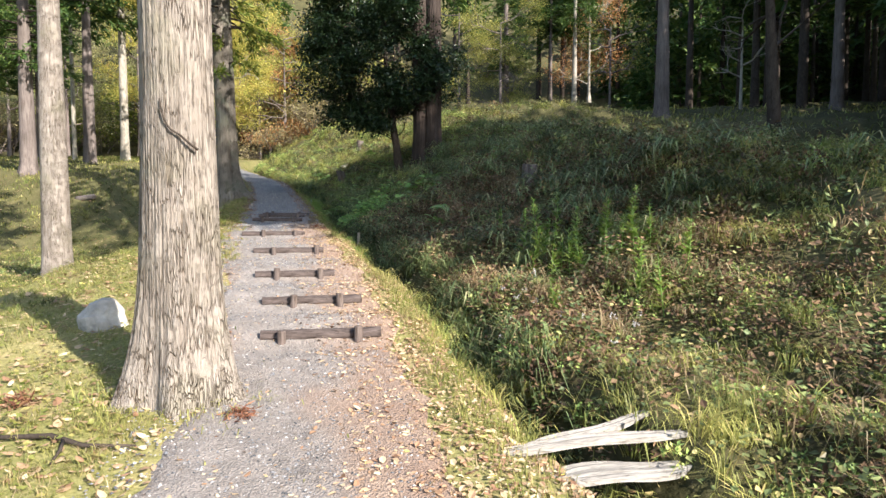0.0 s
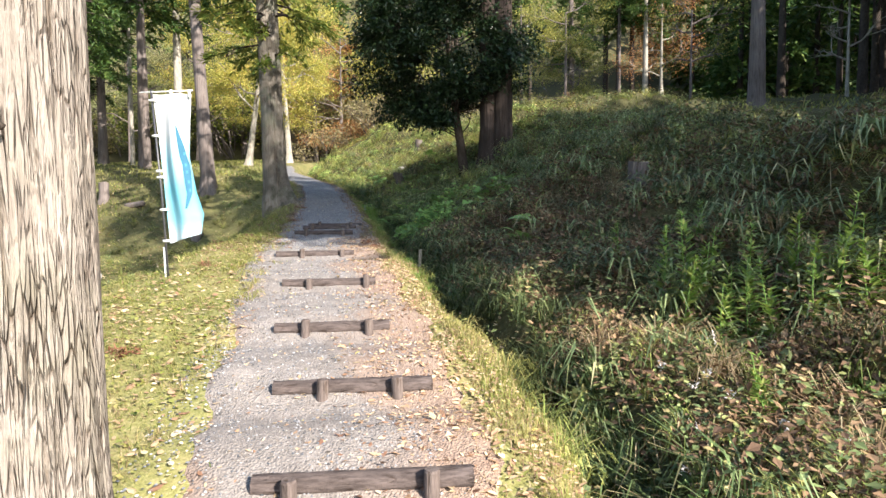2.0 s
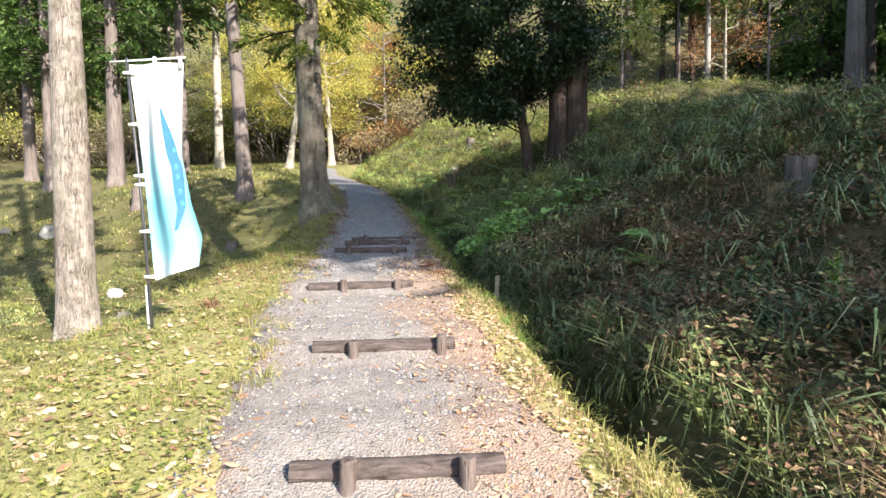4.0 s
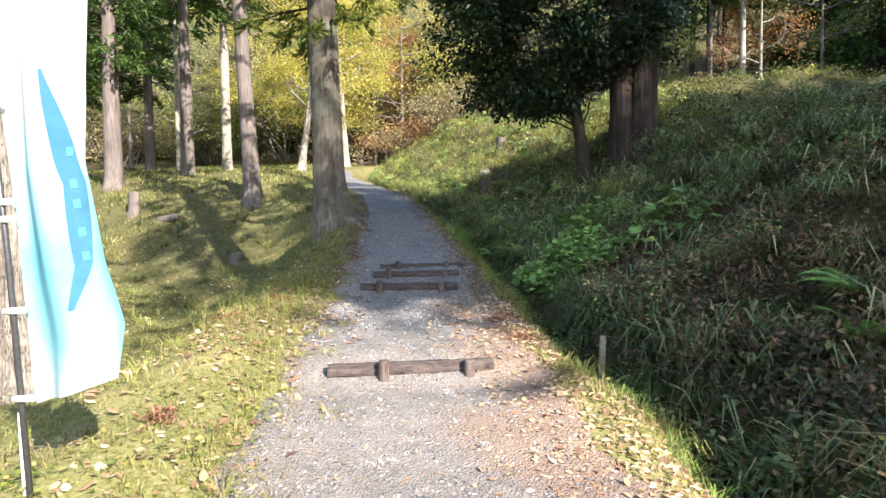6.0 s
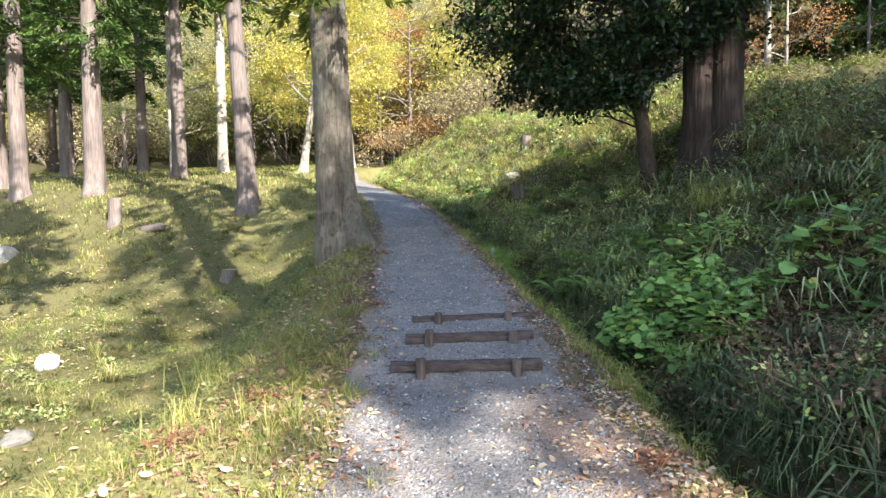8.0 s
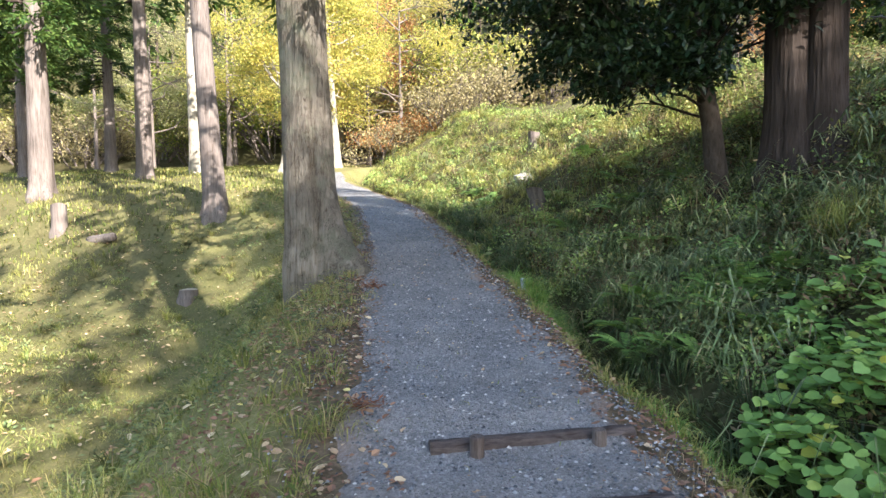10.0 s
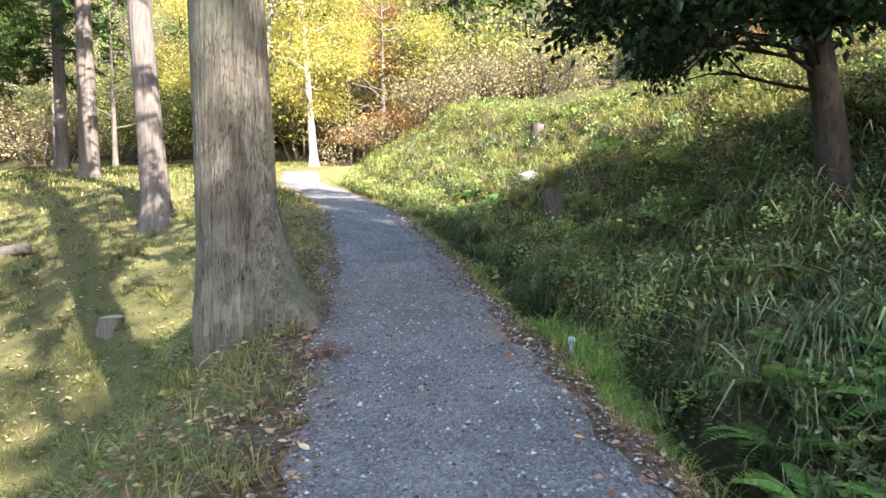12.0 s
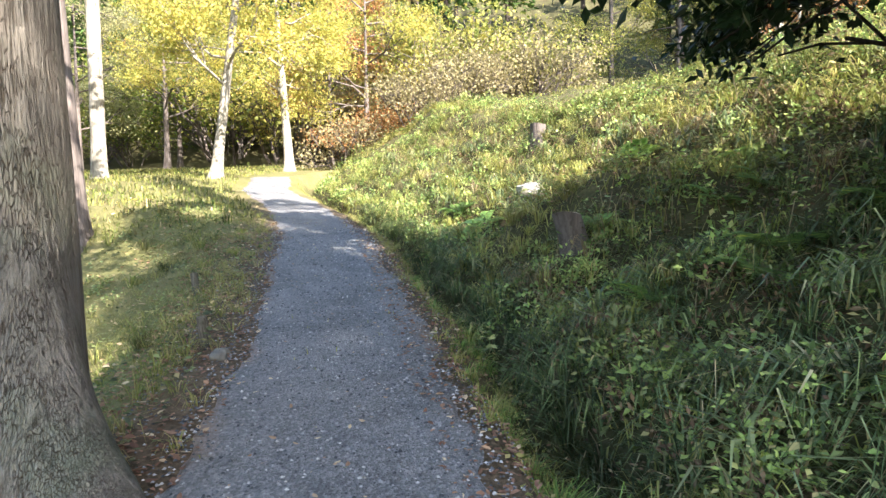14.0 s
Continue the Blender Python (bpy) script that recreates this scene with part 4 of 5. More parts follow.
# ---- step logs ----
def log_step(x, y, turn, seed, length, stakes, sink=0.0, label="dark round log step held by two stakes"):
    r = np.random.default_rng(seed)
    z = on_ground(x, y, sink)
    t = thing("log_step", pose(x, y, z, 0, 0, turn), label, "step", "log steps on the path")
    u = np.linspace(-0.5, 0.5, 26)
    th = np.linspace(0, 2 * np.pi, 28, endpoint=False)
    U, T = np.meshgrid(u, th, indexing="ij")
    R = 0.047 + 0.005 * np.abs(np.sin(5 * T + 2 * np.sin(7 * U + seed))) + 0.003 * np.sin(9 * T + 20 * U)
    V = np.stack([U * length, R * np.cos(T), 0.03 + R * np.sin(T)], -1).reshape(-1, 3)
    i, j = np.meshgrid(np.arange(25), np.arange(28), indexing="ij")
    a, b = (i * 28 + j).ravel(), (i * 28 + (j + 1) % 28).ravel()
    F = np.concatenate([np.stack([a, b, b + 28], 1), np.stack([a, b + 28, a + 28], 1)])
    log = part("log", (V, F), M_LOG, t)
    for sx in (-0.5, 0.5):
        ring = np.stack([np.full(28, sx * length * 1.001), 0.05 * np.cos(th), 0.03 + 0.05 * np.sin(th)], 1)
        j = np.arange(28)
        part("cut_end", (np.vstack([ring, [[sx * length * 1.004, 0, 0.03]]]), np.stack([j, (j + 1) % 28, np.full(28, 28)], 1)), M_STAKE, log)
    for off in (stakes[0] - 0.5, stakes[1] - 0.5):
        off *= length
        tilt = r.normal(0, 0.012, 2)
        top = 0.1 + r.uniform(-0.01, 0.025)
        part("stake", tube([[off, -0.085, -0.3], [off + tilt[0], -0.085, top - 0.01], [off + tilt[0], -0.085, top]], [0.036, 0.036, 0.031], 18), M_STAKE, t, smooth_faces=False)


for k, (x, y, turn) in enumerate(((-1.03, 4.95, 11), (-1.32, 5.92, 12), (-1.77, 7.02, 14), (-2.24, 8.53, 16), (-3.02, 10.5, 18), (-3.66, 13.03, 14), (-3.72, 13.6, 17), (-3.8, 14.27, 20))):
    log_step(x, y, turn, 200 + k, (1.0, 0.98, 0.92, 0.98, 1.08, 1.06, 1.02, 1.08)[k],
             ((0.17, 0.8), (0.29, 0.78), (0.25, 0.82), (0.29, 0.88), (0.32, 0.83), (0.2, 0.82), (0.17, 0.82), (0.2, 0.8))[k], 0.03 if k == 7 else 0.0)


# ---- banner ----
def banner():
    x, y = -4.22, 8.82
    z = on_ground(x, y)
    t = thing("banner", pose(x, y, z, 0, 0, 10), "white and turquoise cloth banner on a slim black pole", "banner")
    part("pole", tube([[0, 0, -0.3], [-0.06, 0, 1.0], [-0.14, 0, 2.14]], [0.013, 0.012, 0.01], 12), M_POLE, t, "black pole")
    part("support_pole", tube([[-0.05, 0.03, -0.2], [-0.06, 0.03, 0.35]], [0.012, 0.012], 12), M_WHITEPOLE, t, "pale short pole")
    part("crossbar", tube([[-0.27, 0, 2.11], [0.32, 0, 2.14]], [0.007, 0.007], 10), M_WHITEPOLE, t, "thin pale crossbar")
    v, u = np.meshgrid(np.linspace(0, 1, 60), np.linspace(0, 1, 30), indexing="ij")
    left = -0.12 + 0.13 * v
    right = np.interp(v, (0, 0.25, 0.45, 0.7, 0.86, 1), (0.3, 0.27, 0.26, 0.33, 0.41, 0.38))
    X = left + (right - left) * u
    squeeze = np.interp(v, (0, 0.3, 0.6, 1), (0.01, 0.06, 0.07, 0.05))
    Y = squeeze * np.sin(2 * np.pi * (1.25 * u + 0.15 * v)) + 0.015 * np.sin(9 * u + 5 * v) - 0.06 * u * v
    Z = 2.09 - 1.70 * v + 0.10 * u * v + 0.015 * u
    V, F = grid(X, Y, Z)
    cloth = part("cloth", (V, F), M_CLOTH, t, "sun-bleached cloth dyed turquoise in the middle")
    # the cloth's dark crease coloured in as a deeper blue strip, with small faded marks down it
    v, u = np.meshgrid(np.linspace(0.22, 0.8, 30), np.linspace(0, 1, 4), indexing="ij")
    c = np.interp(v, (0.22, 0.5, 0.7, 0.8), (0.62, 0.85, 0.8, 0.63))
    w = 0.2 * np.sin(np.pi * (v - 0.2) / 0.64) + 0.01
    uu = c + (u - 0.5) * w

    def on_cloth(uu, vv, lift):
        l = -0.12 + 0.13 * vv
        rr = np.interp(vv, (0, 0.25, 0.45, 0.7, 0.86, 1), (0.3, 0.27, 0.26, 0.33, 0.41, 0.38))
        sq = np.interp(vv, (0, 0.3, 0.6, 1), (0.01, 0.06, 0.07, 0.05))
        return l + (rr - l) * uu, sq * np.sin(2 * np.pi * (1.25 * uu + 0.15 * vv)) + 0.015 * np.sin(9 * uu + 5 * vv) - 0.06 * uu * vv - lift, 2.09 - 1.70 * vv + 0.10 * uu * vv + 0.015 * uu

    part("crease_strip", grid(*on_cloth(uu, v, 0.004)), M_CREASE, cloth, "deep blue strip")
    for k, vv in enumerate((0.42, 0.5, 0.55, 0.62, 0.68)):
        v, u = np.meshgrid(np.linspace(vv - 0.011, vv + 0.011, 3), np.linspace(0.8, 0.86, 3), indexing="ij")
        part("printed_mark", grid(*on_cloth(u, v, 0.008)), M_PALEDYE, cloth, "faded pale mark")
    for zz in (2.02, 1.62, 1.22, 1.15, 0.78, 0.42):
        xx = np.interp(zz, (0, 1.0, 2.14), (0, -0.06, -0.14))
        part("tie", tube([[xx - 0.03, -0.012, zz], [xx + 0.06, -0.012, zz + 0.004]], [0.014, 0.014], 8), M_WHITEPOLE, t, "white cloth tie")
    for xx in (0.08, 0.28):
        part("tie", tube([[xx, 0, 2.06], [xx, 0, 2.145]], [0.014, 0.014], 8), M_WHITEPOLE, t, "white cloth tie")


banner()


# ---- stones, stumps, stakes, boards ----
def rock(x, y, size, label, seed, material=None, sink=0.3, name="stone"):
    r = np.random.default_rng(seed)
    bm = bmesh.new()
    bmesh.ops.create_icosphere(bm, subdivisions=3, radius=1)
    ph = r.uniform(0, 6, 6)
    for v in bm.verts:
        c = v.co
        k = 1 + 0.16 * math.sin(2.3 * c.x + ph[0]) + 0.14 * math.sin(3.1 * c.y + ph[1]) + 0.1 * math.sin(4.3 * c.z + ph[2] + 2 * c.x)
        q = Vector((round(c.x * 2.2) / 2.2, round(c.y * 2.2) / 2.2, round(c.z * 2.2) / 2.2))
        v.co = (c * 0.65 + q * 0.35) * k
        v.co.x *= size[0] / 2
        v.co.y *= size[1] / 2
        v.co.z *= size[2] / 2
    me = bpy.data.meshes.new(name)
    bm.to_mesh(me)
    bm.free()
    me.materials.append(material or M_ROCK)
    ob = tagged(new(name, me), label, "stone")
    ob.matrix_basis = pose(x, y, on_ground(x, y) + size[2] * (0.36 - sink), r.uniform(-12, 12), r.uniform(-12, 12), r.uniform(0, 360))
    return ob


rock(-2.98, 5.15, (0.4, 0.3, 0.38), "pale whitish stone in the grass", 301, M_PALEROCK)
rock(-11.3, 17.2, (0.5, 0.36, 0.38), "pale stone in sunlit grass of the hollow", 302, M_PALEROCK)
rock(-18.9, 23.4, (0.7, 0.5, 0.5), "pale stone on the slope of the hollow", 303, M_PALEROCK)
rock(-8.7, 14.2, (0.32, 0.25, 0.2), "small grey stone in the grass", 304)
rock(-4.25, 26.1, (0.5, 0.4, 0.42), "pale stone half hidden in bank grass", 305, M_PALEROCK)
rock(-21.0, 23.6, (0.5, 0.4, 0.3), "pale stone on the slope", 306)
rock(-6.55, 20.05, (0.16, 0.12, 0.12), "small stone at the path's edge", 307)


def stump(x, y, dia, h, label, seed, lean=(0, 0), material=None):
    t = thing("tree_stump", pose(x, y, on_ground(x, y, 0.03)), label, "stump", "stumps")
    r = np.random.default_rng(seed)
    n, k = 30, 12
    th = np.linspace(0, 2 * np.pi, n, endpoint=False)
    z = np.linspace(-0.2, h, k)
    Z, T = np.meshgrid(z, th, indexing="ij")
    R = dia / 2 * (1 + 0.35 * np.exp(-np.maximum(Z, 0) / 0.08) * (0.6 + 0.4 * np.cos(4 * T + seed)) + 0.05 * np.abs(np.sin(7 * T + seed)))
    top = 1 + 0.04 * np.sin(T * 2 + seed) * (Z / h)
    V = np.stack([R * np.cos(T) + lean[0] * Z, R * np.sin(T) + lean[1] * Z, Z * top], -1).reshape(-1, 3)
    i, j = np.meshgrid(np.arange(k - 1), np.arange(n), indexing="ij")
    a, b = (i * n + j).ravel(), (i * n + (j + 1) % n).ravel()
    part("stump_side", (V, np.concatenate([np.stack([a, b, b + n], 1), np.stack([a, b + n, a + n], 1)])), material or M_BARK_FAR, t)
    ring = V[-n:] + [0, 0, 0.001]
    j = np.arange(n)
    part("cut_top", (np.vstack([ring, ring.mean(0) + [0, 0, 0.004]]), np.stack([j, (j + 1) % n, np.full(n, n)], 1)), M_CUT, t, "pale sawn top")


stump(-16.4, 24.9, 0.36, 0.75, "weathered grey stump, sawn flat, in the hollow", 311)
stump(-11.4, 22.9, 0.36, 0.2, "low sawn stump on the shady slope", 312)
stump(-3.82, 22.75, 0.3, 0.42, "reddish-brown leaning stump on the bank", 313, (-0.3, -0.3), M_BARK_FAR)
stump(-4.05, 28.95, 0.32, 0.42, "sunlit grey stump on the bank", 314)
stump(1.75, 11.9, 0.3, 0.38, "grey stump in the shaded undergrowth", 315)


def fallen_log(x, y, turn, length, rad, label, seed):
    t = thing("fallen_log", pose(x, y, on_ground(x, y) + rad * 0.6, 0, -8, turn), label, "log")
    u = np.linspace(-0.5, 0.5, 8)
    part("log", tube(np.stack([u * length, 0.03 * np.sin(4 * u), 0 * u], 1), rad * (1 - 0.25 * (u + 0.5)), 16), M_BARK_FAR, t)
    part("cut_end", tube([[-0.5 * length - 0.004, 0, 0], [-0.5 * length + 0.002, 0, 0]], [rad * 0.95, rad * 0.95], 16), M_CUT, t, "reddish sawn end")


fallen_log(-14.9, 24.6, -20, 0.9, 0.14, "short cut log lying in the hollow", 321)
fallen_log(-1.1, 21.9, 12, 0.7, 0.05, "pale broken branch stub on the bank", 322)


def stake(x, y, h, rad, label, lean, material, seed):
    z = on_ground(x, y)
    t = thing("wooden_stake", pose(x, y, z, lean[0], lean[1], 0), label, "stake")
    part("post", tube([[0, 0, -0.25], [0, 0, h - 0.01], [0, 0, h]], [rad, rad, rad * 0.8], 12), material, t, smooth_faces=False)


stake(-1.72, 11.85, 0.62, 0.028, "weathered wooden stake in the ditch bank", (0, 2), M_CUT, 331)
stake(-3.98, 17.85, 0.13, 0.025, "short pale blue-grey marker post in the verge", (3, -4), M_MARKER, 332)
stake(-6.8, 20.3, 0.22, 0.04, "short mossy wooden stake beside the path", (4, -6), M_BARK_MOSS, 333)
stake(-8.1, 22.4, 0.24, 0.04, "short mossy wooden stake on the slope", (-4, -8), M_BARK_MOSS, 334)


def board(ax, ay, bx, by, width, label, seed, lift=0.03):
    """A long weathered board split along its grain, laid from one point to another."""
    length = math.hypot(bx - ax, by - ay)
    u, w = np.meshgrid(np.linspace(-0.5, 0.5, 30), np.linspace(-0.5, 0.5, 9), indexing="ij")
    frayed = 0.06 * np.sin(11 * w + seed) + 0.04 * np.sin(29 * w + 2 * seed)
    X = u * length + frayed * np.sign(u) * np.abs(2 * u) ** 6
    Y = w * width * (1 + 0.1 * np.sin(6 * u + seed) - 0.35 * np.abs(2 * u) ** 5) + 0.012 * np.sin(5 * u + seed)
    top = 0.012 + 0.006 * np.sin(7 * u + seed) + 0.004 * np.sin(31 * w)
    a, F = grid(X, Y, top)
    b, G = grid(X, Y, top - 0.03 - 0.004 * np.sin(9 * u))
    rim = np.concatenate([np.arange(0, 9), np.arange(1, 30) * 9 + 8, 29 * 9 + np.arange(7, -1, -1), np.arange(28, 0, -1) * 9])
    nxt, n = np.roll(rim, -1), len(a)
    V = np.vstack([a, b])
    Q = np.concatenate([F, G[:, ::-1] + n, np.stack([rim, rim + n, nxt + n, nxt], 1)])
    ob = tagged(new("weathered_board", mesh_data("weathered_board", V, Q, M_GREYWOOD)), label, "board", "bleached boards over the ditch")
    za, zb = on_ground(ax, ay) + lift, on_ground(bx, by) + lift
    ob.matrix_basis = pose((ax + bx) / 2, (ay + by) / 2, (za + zb) / 2, 0, -math.degrees(math.atan2(zb - za, length)), math.degrees(math.atan2(by - ay, bx - ax)))


board(0.36, 3.1, 1.45, 3.52, 0.1, "long sun-bleached split board lying over the ditch", 341, 0.015)
board(0.62, 2.98, 1.38, 3.32, 0.2, "broad sun-bleached slab of wood over the ditch", 342, 0.0)
board(0.5, 3.3, 1.3, 3.78, 0.09, "bleached split board half under grass", 343, 0.03)


# a dead twig caught on the bark of the near trunk
def bark_twig():
    line = [(-1.665, 3.475, 2.16), (-1.655, 3.466, 2.10), (-1.635, 3.465, 2.035), (-1.595, 3.465, 1.98), (-1.54, 3.475, 1.95), (-1.49, 3.49, 1.905), (-1.44, 3.52, 1.865)]
    line = [(-1.66 + 0.9 * (x + 1.66), 3.72 + 0.915 * (y - 3.72), z) for x, y, z in line]
    tagged(new("dead_twig", mesh_data("dead_twig", *tube(line, np.linspace(0.004, 0.008, 7), 7), M_BARK_BROWN, True)), "thin dead vine stem clinging to bark", "twig")


bark_twig()


# a dead stick lying before the near trunk
def dead_stick():
    run = [(-2.62, 3.16), (-2.35, 3.02), (-2.08, 3.06), (-1.86, 2.98), (-1.6, 3.0)]
    line = [(x, y, on_ground(x, y) + 0.03) for x, y in run]
    fork = [(-2.0, 3.04, on_ground(-2.0, 3.04) + 0.03), (-1.93, 2.9, on_ground(-1.93, 2.9) + 0.035), (-1.9, 2.78, on_ground(-1.9, 2.78) + 0.03)]
    both = join([tube(line, (0.007, 0.012, 0.016, 0.012, 0.006), 8), tube(fork, (0.011, 0.009, 0.004), 8)])
    tagged(new("dead_stick", mesh_data("dead_stick", *both, M_BARK_BROWN, True)), "dark forked dead stick lying on leaf litter", "stick")


dead_stick()


# ---- ground cover ----
def clumps(P):
    """0 to 1: where growth stands taller."""
    x, y = P[:, 0], P[:, 1]
    v = np.sin(5.1 * x + 1.9 * np.sin(2.3 * y)) * np.sin(4.7 * y + 1.7 * np.sin(2.9 * x)) + 0.7 * np.sin(1.7 * x + 0.9) * np.sin(1.5 * y + 0.4 * x)
    return np.clip(0.5 + 0.45 * v, 0, 1)


def veg(n, dr, sr, h, w, curl, seed, power=1.0, patch=None):
    r = np.random.default_rng(seed)
    P = ground_points(n, dr, sr, r, power)
    if patch:
        P = patchy(P, *patch, r)
    k = len(P)
    tall = 0.55 + 0.9 * clumps(P) if h[1] > 0.3 else 0.75 + 0.5 * clumps(P)
    return blades(P - [0, 0, 0.01], r.uniform(*h, k) * r.uniform(0.7, 1.1, k) * tall, r.uniform(*w, k), r.uniform(*curl, k), r)


def leaf_cover(n, dr, sr, zr, size, seed, power=1.0, patch=None, wide=0.32):
    r = np.random.default_rng(seed)
    P = ground_points(n, dr, sr, r, power)
    if patch:
        P = patchy(P, *patch, r)
    k = len(P)
    P = P + np.stack([np.zeros(k), np.zeros(k), r.uniform(*zr, k) * (0.4 + 1.1 * clumps(P))], 1)
    a = r.uniform(0, 2 * np.pi, k)
    D = np.stack([np.cos(a), np.sin(a), r.uniform(-0.5, 0.3, k)], 1)
    L = r.uniform(*size, k)
    return leaves(P, D, r.normal(0, 0.35, (k, 3)) + [0, 0, 1], L, L * wide)


# tussocks and leafy clumps that give the bank its rounded, gappy growth
def tussocks(n, dr, sr, blades_each, ln, w, seed, patch=None, reach=(0.6, 1.25)):
    r = np.random.default_rng(seed)
    C = ground_points(n, dr, sr, r, 1.1)
    if patch:
        C = patchy(C, *patch, r)
    size = np.repeat(r.uniform(0.6, 1.25, len(C)), blades_each)
    A = r.uniform(0, 2 * np.pi, len(size))
    P = np.repeat(C, blades_each, 0) + np.stack([np.cos(A), np.sin(A), 0 * A], 1) * r.uniform(0, 0.07, len(A))[:, None]
    return arching(P, A, ln * size * r.uniform(0.6, 1.15, len(A)), r.uniform(w * 0.6, w * 1.3, len(A)), r.uniform(*reach, len(A)))


def leaf_clumps(n, dr, sr, each, radius, size, seed, patch=None, wide=0.3):
    r = np.random.default_rng(seed)
    C = ground_points(n, dr, sr, r, 1.1)
    if patch:
        C = patchy(C, *patch, r)
    q = np.repeat(r.uniform(0.6, 1.3, len(C)) * radius, each)
    U = r.normal(0, 1, (len(q), 3))
    U[:, 2] = np.abs(U[:, 2]) * 1.1
    U = unit(U)
    P = np.repeat(C, each, 0) + U * (q * r.uniform(0.55, 1.0, len(q)))[:, None]
    D = U + r.normal(0, 0.6, U.shape) + [0, 0, -0.3]
    L = r.uniform(0.6, 1.2, len(q)) * size
    return leaves(P, D, U * 0.5 + r.normal(0, 0.3, U.shape) + [0, 0, 0.7], L, L * wide)


# verges
stuff("verge_grass", join([veg(20000, (-3.2, -0.85), (0, 14), (0.02, 0.06), (0.0012, 0.0028), (0.7, 1.7), 401, 1.0, (1.3, 0.15, 1.0)), tussocks(2300, (-3.3, -0.9), (0, 14.5), 12, 0.085, 0.0018, 406, (1.1, 0.1, 1.0), (0.8, 1.7)),
                           veg(11000, (-2.8, -0.95), (13, 34), (0.03, 0.11), (0.0015, 0.0035), (0.6, 1.5), 402, 1.0, (1.2, 0.1, 1.0)), tussocks(420, (-2.6, -0.85), (12, 30), 18, 0.2, 0.0028, 407, (1.3, 0.0, 1.0), (0.8, 1.6)),
                           veg(22000, (0.9, 1.55), (0, 14), (0.04, 0.14), (0.0015, 0.004), (0.15, 0.95), 403, 1.0, (1.4, 0.2, 1.0)),
                           veg(15000, (0.95, 1.5), (12, 36), (0.04, 0.15), (0.0015, 0.004), (0.5, 1.4), 404, 1.0, (1.4, 0.0, 0.9)),
                           veg(1500, (-0.65, 0.8), (0, 34), (0.03, 0.1), (0.003, 0.005), (0.3, 1.0), 405, 1.0, (1.3, 0.0, 0.7))]),
      M_GRASS, "short yellow-green grass along the path", "grass")
stuff("hollow_grass", join([veg(40000, (-9, -2.2), (2, 24), (0.04, 0.12), (0.003, 0.0055), (0.7, 1.6), 411, 1.3), tussocks(1500, (-9, -2.0), (4, 28), 14, 0.17, 0.0035, 416, (1.1, 0.1, 1.0), (0.8, 1.6)), tussocks(130, (-7, -1.6), (16, 27), 34, 0.34, 0.005, 417, (0.9, 0.0, 1.0)),
                            veg(16000, (-18, -6), (6, 31), (0.06, 0.14), (0.006, 0.010), (0.7, 1.5), 414, 1.0), tussocks(700, (-18, -7), (8, 32), 12, 0.22, 0.007, 418, (0.8, 0.1, 1.0)),
                            veg(24000, (-5.5, -1.1), (9, 25), (0.03, 0.1), (0.0018, 0.0035), (0.8, 1.7), 415, 1.1), veg(12000, (-30, -13), (14, 50), (0.1, 0.25), (0.012, 0.022), (0.3, 1.0), 412),
                            veg(14000, (-13, -1.0), (27, 48), (0.08, 0.25), (0.01, 0.018), (0.3, 1.0), 413)]),
      M_LAWN, "sunlit lawn-like grass in the hollow and terrace", "grass")
stuff("verge_tufts", join([blades(np.array([[cx, cy, on_ground(cx, cy)]]) + rng.normal(0, 0.12, (n, 3)) * [1, 1, 0], rng.uniform(0.5 * hh, hh, n), rng.uniform(0.0015, 0.003, n), rng.uniform(0.6, 1.6, n), rng)
                           for cx, cy, n, hh in ((-6.4, 14.2, 130, 0.55), (-6.0, 13.6, 80, 0.45), (-5.5, 12.5, 60, 0.35), (-5.95, 17.0, 60, 0.2), (-3.7, 18.4, 120, 0.3), (-3.55, 18.9, 120, 0.3),
                                                 (-1.1, 17.2, 240, 0.7), (-0.8, 17.4, 160, 0.6), (1.0, 3.2, 90, 0.35), (0.8, 3.1, 60, 0.3), (1.6, 3.5, 80, 0.35), (1.9, 3.7, 90, 0.4), (-1.9, 3.35, 70, 0.14), (-1.5, 3.35, 60, 0.12), (-1.3, 3.6, 50, 0.12), (-2.1, 3.6, 70, 0.16), (0.4, 17.5, 140, 0.6), (0.9, 16.2, 120, 0.6))]),
      M_LONG, "tall arching tufts of grass", "grass")
stuff("verge_weeds", join([leaf_cover(17000, (-3.4, -0.9), (0, 14), (0.01, 0.05), (0.018, 0.045), 448, 1.0, (1.0, 0.0, 1.0), 0.4), leaf_cover(5000, (0.85, 1.5), (3, 27), (0.01, 0.08), (0.015, 0.045), 449)]),
      M_GRASS, "small green leafy weeds along the path", "weeds")
